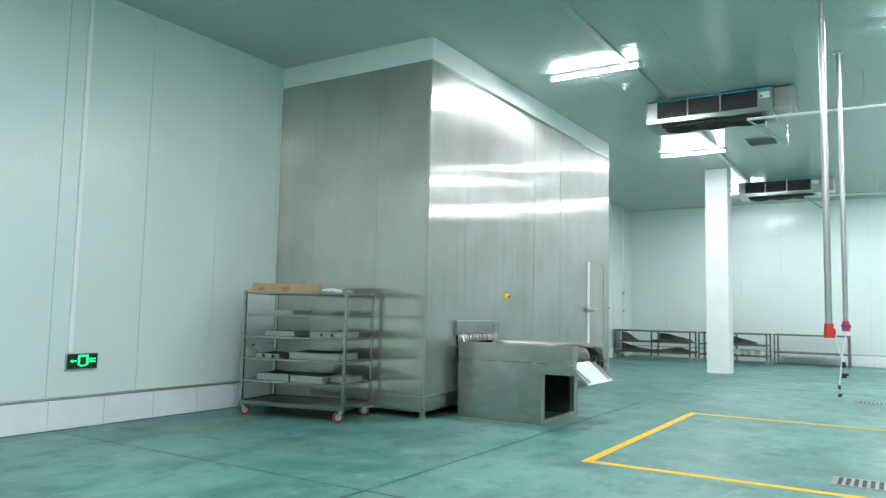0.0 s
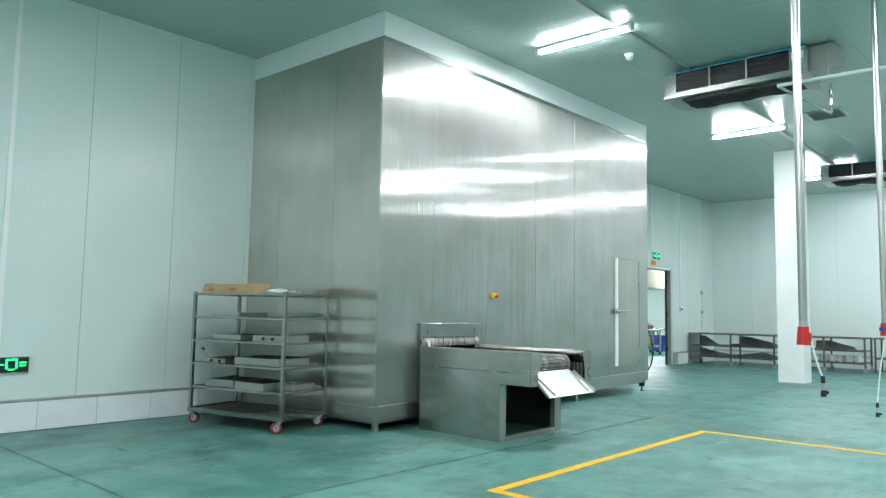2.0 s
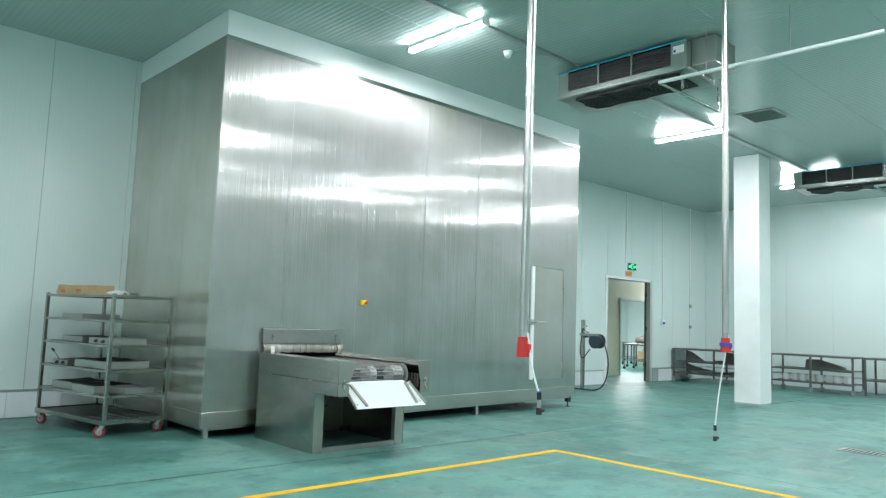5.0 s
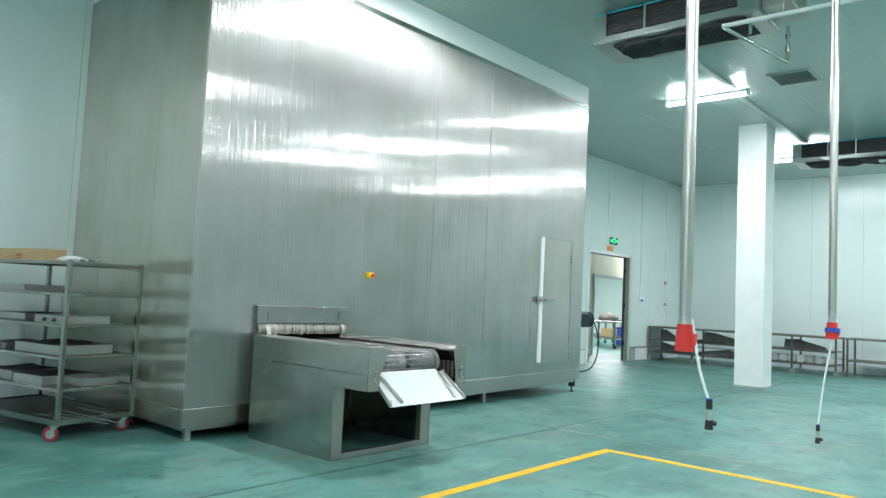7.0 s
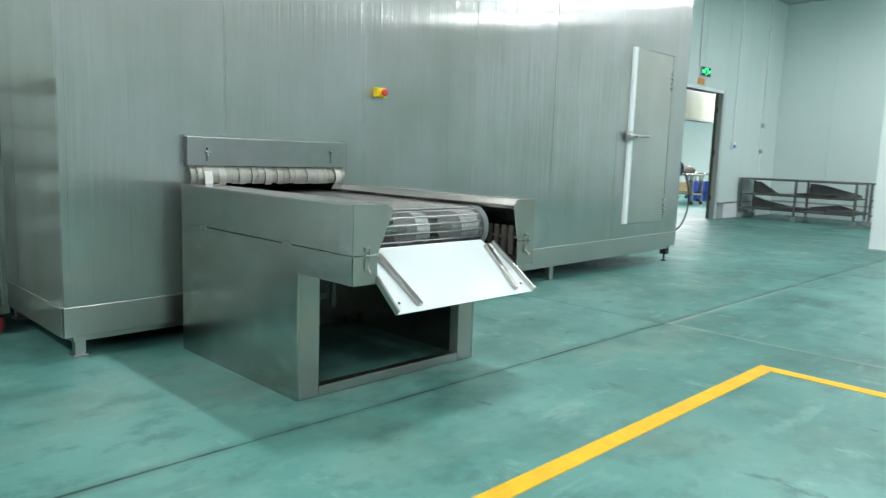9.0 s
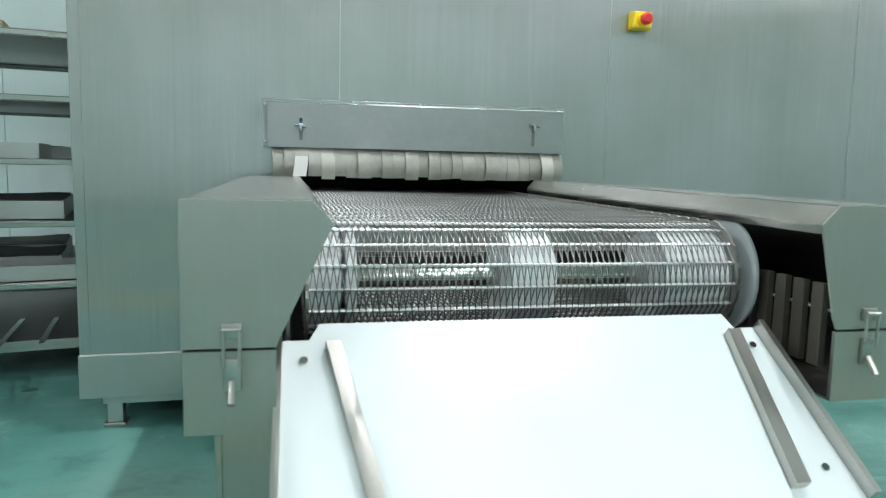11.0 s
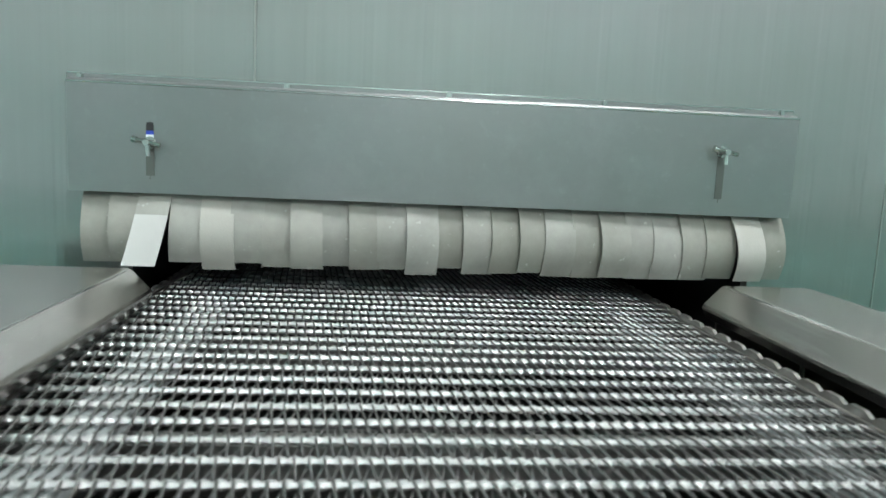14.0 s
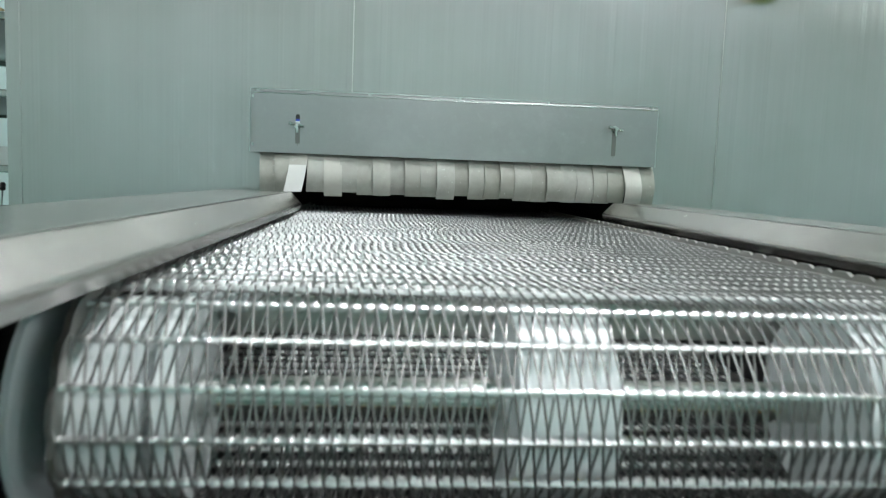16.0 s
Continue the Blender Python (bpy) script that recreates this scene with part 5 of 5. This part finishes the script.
PLATES = (
    (-7.02, 20.98, 0.505, 14, [(0, 0), (0, 0.23), (0.12, 0.22), (0.50, 0.0)]),
    (-5.97, 20.98, 0.505, 16, [(0, 0), (0, 0.24), (0.25, 0.22), (0.92, 0.06), (0.95, 0)]),
    (-7.02, 20.96, 0.225, 14, [(0, 0), (0, 0.21), (0.28, 0.13), (0.86, 0.03), (0.86, 0)]),
    (-5.95, 20.96, 0.225, 12, [(0, 0), (0.04, 0.06), (0.55, 0.13), (0.93, 0.04), (0.93, 0)]),
    (-4.30, 21.34, 0.505, 15, [(0, 0), (0, 0.19), (0.30, 0.20), (0.85, 0.05), (0.85, 0)]),
)
for x, y, z, lean, outline in PLATES:
    bm = bmesh.new()
    prism(bm, outline, "y", 0.0, 0.006)
    t = part("leaning_plate", bm, "plate", None, "", False, pose(x, y, z, -lean, 0, 0))
    tagged(t, "dark dull steel offcut leaning on a table shelf", "plate", "plates on the tables")

# ---- hose reel by the far end of the freezer ----


def hose_reel():
    m = pose(-6.62, 16.1, 0)
    t = thing("hose_reel", "dark hose reel on a steel post with a drooping hose", "hose reel", m)
    part("post", boxes((-0.10, -0.03, 0.02, 0.08, 0.0, 1.38), (-0.16, 0.03, -0.04, 0.14, 0, 0.012), bev=0.005), "tube", t)
    for y in (-0.06, 0.10):
        bm = bmesh.new()
        rod(bm, (0.30, y - 0.006, 0.96), (0.30, y + 0.006, 0.96), 0.145, 28)
        part("drum_flange", bm, "reel", t, "blue-black reel flange", True)
    bm = bmesh.new()
    rod(bm, (0.30, -0.05, 0.96), (0.30, 0.09, 0.96), 0.115, 24)
    part("wound_hose", bm, "fins", t, "", True)
    part("arm", boxes((-0.05, 0.34, 0.10, 0.12, 1.02, 1.08), (-0.05, 0.42, -0.09, -0.07, 1.06, 1.11), bev=0.004), "tube", t)
    bm = bmesh.new()
    path_tube(bm, curve_points([(0.42, -0.05, 1.02), (0.58, -0.12, 0.88), (0.68, -0.15, 0.55), (0.62, -0.16, 0.2), (0.45, -0.2, 0.03), (0.1, -0.25, 0.016), (-0.1, -0.25, 0.016)], 9), 0.013, 8)
    path_tube(bm, curve_points([(0.2, -0.08, 0.80), (0.05, -0.1, 0.62), (-0.02, -0.1, 0.75), (-0.05, -0.02, 1.0), (-0.05, 0, 1.2)], 8), 0.011, 8)
    part("hose", bm, "black", t, "dark rubber hose", True)
    bm = bmesh.new()
    rod(bm, (-0.06, 0.0, 1.22), (0.08, -0.02, 1.26), 0.014, 8)
    rod(bm, (-0.06, 0.02, 1.15), (0.10, 0.0, 1.13), 0.018, 8)
    part("valve", bm, "bright", t, "", True)


hose_reel()

# ---- wall fittings ----


def conduit(name, y, z0, z1, w=0.03):
    bm = boxes((WALL_L + 0.0005, WALL_L + 0.022, y - w / 2, y + w / 2, z0, z1), bev=0.003)
    tagged(part(name, bm, "white"), "thin white conduit on the wall", "conduit", "wall conduits", "structure")


conduit("conduit", 4.475, 0.74, CEIL, 0.045)
conduit("conduit", 18.37, 2.74, CEIL)
conduit("conduit", 20.0, 1.48, CEIL)
conduit("conduit", 21.36, 0.9, CEIL)


def exit_sign(y, z, ly, lz, label, arrow):
    t = thing("exit_sign", label, "exit sign", pose(WALL_L, y, z), "exit signs")
    part("case", boxes((0.001, 0.028, 0, ly, 0, lz), bev=0.003), "rail", t)
    part("face", boxes((0.028, 0.030, 0.006, ly - 0.006, 0.008, lz - 0.008)), "sign_dark", t)
    cy = ly * 0.52
    s = lz / 0.165
    # door symbol as a plain frame, an arrow, and bars for the small words
    bm = boxes((0.030, 0.0315, cy - 0.055 * s, cy + 0.055 * s, 0.125 * s, 0.145 * s), (0.030, 0.0315, cy - 0.055 * s, cy - 0.035 * s, 0.045 * s, 0.125 * s), (0.030, 0.0315, cy + 0.035 * s, cy + 0.055 * s, 0.045 * s, 0.125 * s), (0.030, 0.0315, cy - 0.03 * s, cy + 0.03 * s, 0.03 * s, 0.045 * s))
    part("symbol", bm, "sign_green", t, "glowing green doorway symbol")
    if arrow:
        bm = boxes((0.030, 0.0315, 0.06, cy - 0.065, 0.078, 0.090))
        prism(bm, [(0.035, 0.084), (0.066, 0.066), (0.066, 0.102)], "x", 0.030, 0.0315)
        part("arrow", bm, "sign_green", t, "glowing green arrow")
        part("word_bar", boxes((0.030, 0.0315, cy + 0.066, ly - 0.025, 0.094, 0.108), (0.030, 0.0315, cy + 0.066, ly - 0.03, 0.066, 0.080)), "sign_green", t)
    else:
        part("symbol_side", boxes((0.030, 0.0315, 0.02, cy - 0.065 * s, 0.06 * s, 0.11 * s), (0.030, 0.0315, cy + 0.065 * s, ly - 0.02, 0.06 * s, 0.11 * s)), "sign_green", t)


exit_sign(4.435, 0.570, 0.325, 0.160, "black exit sign with glowing green arrow and symbol", True)
exit_sign(18.44, 2.585, 0.34, 0.165, "small green glowing exit sign above the doorway", False)
tagged(part("warning_plate", boxes((WALL_L + 0.001, WALL_L + 0.006, 18.36, 18.62, 2.44, 2.55), bev=0.001), "orange"), "small orange plate under the exit sign", "sign")


def wall_socket(y, z, s, mat, label):
    t = thing("wall_socket", label, "socket", pose(WALL_L, y, z))
    part("case", boxes((0.001, 0.05, -s / 2, s / 2, -s / 2, s / 2), bev=0.006), mat, t)
    part("cover", boxes((0.05, 0.06, -s * 0.36, s * 0.36, -s * 0.36, s * 0.1), bev=0.004), "blue" if mat == "white" else "rail", t)


wall_socket(20.0, 1.41, 0.13, "white", "white wall socket with blue cover")
wall_socket(21.36, 1.86, 0.085, "rail", "small grey switch box on the conduit")
wall_socket(21.36, 1.33, 0.075, "rail", "small grey switch box on the conduit")

# ---- ceiling fittings ----
bm = boxes((-3.12, -3.04, 5.2, 9.06, CEIL - 0.03, CEIL), (-3.09, -3.01, 9.22, 10.92, CEIL - 0.03, CEIL), (-3.15, -3.07, 14.6, 18.3, CEIL - 0.03, CEIL), (-3.09, -3.01, 11.56, 14.4, CEIL - 0.03, CEIL), bev=0.003)
tagged(part("cable_duct", bm, "rail"), "flat grey cable duct under the ceiling", "cable duct", kind="structure")


def detector():
    t = thing("smoke_detector", "round white smoke detector under the ceiling", "detector", pose(-3.374, 10.0, CEIL))
    bm = bmesh.new()
    rod(bm, (0, 0, -0.02), (0, 0, 0), 0.055, 24)
    part("base", bm, "white", t, "", True)
    bm = bmesh.new()
    bmesh.ops.create_uvsphere(bm, u_segments=20, v_segments=12, radius=0.045, matrix=pose(0, 0, -0.04))
    part("dome", bm, "white", t, "", True)


detector()


def ceiling_vent():
    t = thing("ceiling_vent", "square grey ceiling vent grille", "vent", pose(-2.24, 14.31, CEIL))
    a, b = 0.27, 0.30
    part("vent_frame", boxes((-a, a, -b, -b + 0.04, -0.012, 0), (-a, a, b - 0.04, b, -0.012, 0), (-a, -a + 0.04, -b + 0.04, b - 0.04, -0.012, 0), (a - 0.04, a, -b + 0.04, b - 0.04, -0.012, 0), bev=0.002), "rail", t)
    part("backing", boxes((-a + 0.04, a - 0.04, -b + 0.04, b - 0.04, -0.003, 0)), "door_steel", t)
    sl = part("slat", boxes((-a + 0.04, a - 0.04, -0.009, 0.009, -0.010, -0.006)), "rail", t, "", False, pose(0, -b + 0.06, 0, 20))
    for k in range(1, 14):
        again(sl, t, pose(0, -b + 0.06 + 0.037 * k, 0, 20))


ceiling_vent()


def floor_drain(x, y, lx, ly):
    t = thing("floor_drain", "slotted steel floor drain grating", "drain", pose(x, y, 0), "floor drains")
    part("drain_frame", boxes((0, lx, 0, 0.02, 0, 0.005), (0, lx, ly - 0.02, ly, 0, 0.005), (0, 0.02, 0.02, ly - 0.02, 0, 0.005), (lx - 0.02, lx, 0.02, ly - 0.02, 0, 0.005)), "steel", t)
    # flat near-black plate stands for the shaded pit under the bars
    part("shaft", boxes((0.02, lx - 0.02, 0.02, ly - 0.02, 0.0, 0.0015)), "dark", t)
    n = 9
    w = (lx - 0.04) / n
    b = part("grate_bar", boxes((0, w * 0.45, 0.02, ly - 0.02, 0.0015, 0.005)), "steel", t, "", False, pose(0.02, 0, 0))
    for k in range(1, n):
        again(b, t, pose(0.02 + w * k, 0, 0))


floor_drain(-0.72, 6.56, 0.52, 0.32)
floor_drain(-0.80, 12.72, 0.5, 0.26)

# ---- back room ----


def far_cart(x, y, label, mat):
    t = thing("prep_cart", label, "cart", pose(x, y, 0), "carts in the back room")
    part("cart_top", boxes((0, 0.9, 0, 0.6, 0.72, 0.76), bev=0.006), mat, t)
    part("cart_shelf", boxes((0.02, 0.88, 0.02, 0.58, 0.25, 0.28), bev=0.004), "tube", t)
    for lx in (0.02, 0.84):
        for ly in (0.02, 0.54):
            part("leg", boxes((lx, lx + 0.04, ly, ly + 0.04, 0.08, 0.72), bev=0.003), "tube", t)
            bm = bmesh.new()
            rod(bm, (lx + 0.02, ly + 0.005, 0.042), (lx + 0.02, ly + 0.035, 0.042), 0.042, 14)
            part("wheel", bm, "black", t)


far_cart(-10.3, 23.2, "steel prep cart in the back room", "tube")
far_cart(-10.9, 24.30, "white-topped cart in the back room", "white")
far_cart(-11.9, 25.6, "steel prep cart in the back room", "tube")
far_cart(-11.3, 26.6, "steel prep cart in the back room", "tube")


def crate(z, turn):
    bm = boxes((-0.25, 0.25, -0.2, 0.2, 0.0, 0.02), (-0.25, 0.25, -0.2, -0.185, 0.02, 0.27), (-0.25, 0.25, 0.185, 0.2, 0.02, 0.27), (-0.25, -0.235, -0.185, 0.185, 0.02, 0.27), (0.235, 0.25, -0.185, 0.185, 0.02, 0.27), bev=0.004)
    t = part("crate", bm, "blue", None, "", False, pose(-10.3, 25.46, z, 0, 0, turn))
    part("rim", boxes((-0.265, 0.265, -0.215, -0.201, 0.25, 0.275), (-0.265, 0.265, 0.201, 0.215, 0.25, 0.275), (-0.265, -0.251, -0.201, 0.201, 0.25, 0.275), (0.251, 0.265, -0.201, 0.201, 0.25, 0.275), bev=0.003), "blue", t)
    tagged(t, "blue plastic crate stacked in the back room", "crate", "crates in the back room")


crate(0.0, 4)
crate(0.276, -3)
bm = bmesh.new()
bmesh.ops.create_icosphere(bm, subdivisions=3, radius=1.0)
LUMP = random.Random(31)
for v in bm.verts:
    k = 1.0 + 0.16 * math.sin(5.1 * v.co.x + 2.0) * math.cos(4.3 * v.co.y) + LUMP.uniform(-0.04, 0.04)
    v.co = Vector((v.co.x * 0.30 * k, v.co.y * 0.24 * k, max(0.0, (v.co.z + 0.45) * 0.165 * k)))
t = part("sack", bm, "sack", None, "", True, pose(-10.42, 24.62, 0.762, 0, 0, 20))
tagged(t, "slumped grey-brown sack on a cart", "sack")
bm = boxes((0, 0.40, 0, 0.30, 0, 0.24), bev=0.004)
t = part("carton", bm, "card", None, "", False, pose(-10.55, 24.42, 0.281))
part("tape", boxes((-0.001, 0.401, 0.13, 0.17, 0.239, 0.2415), (0.4002, 0.4014, 0.13, 0.17, 0.16, 0.239)), "beige", t)
tagged(t, "brown cardboard box on a cart shelf", "box")
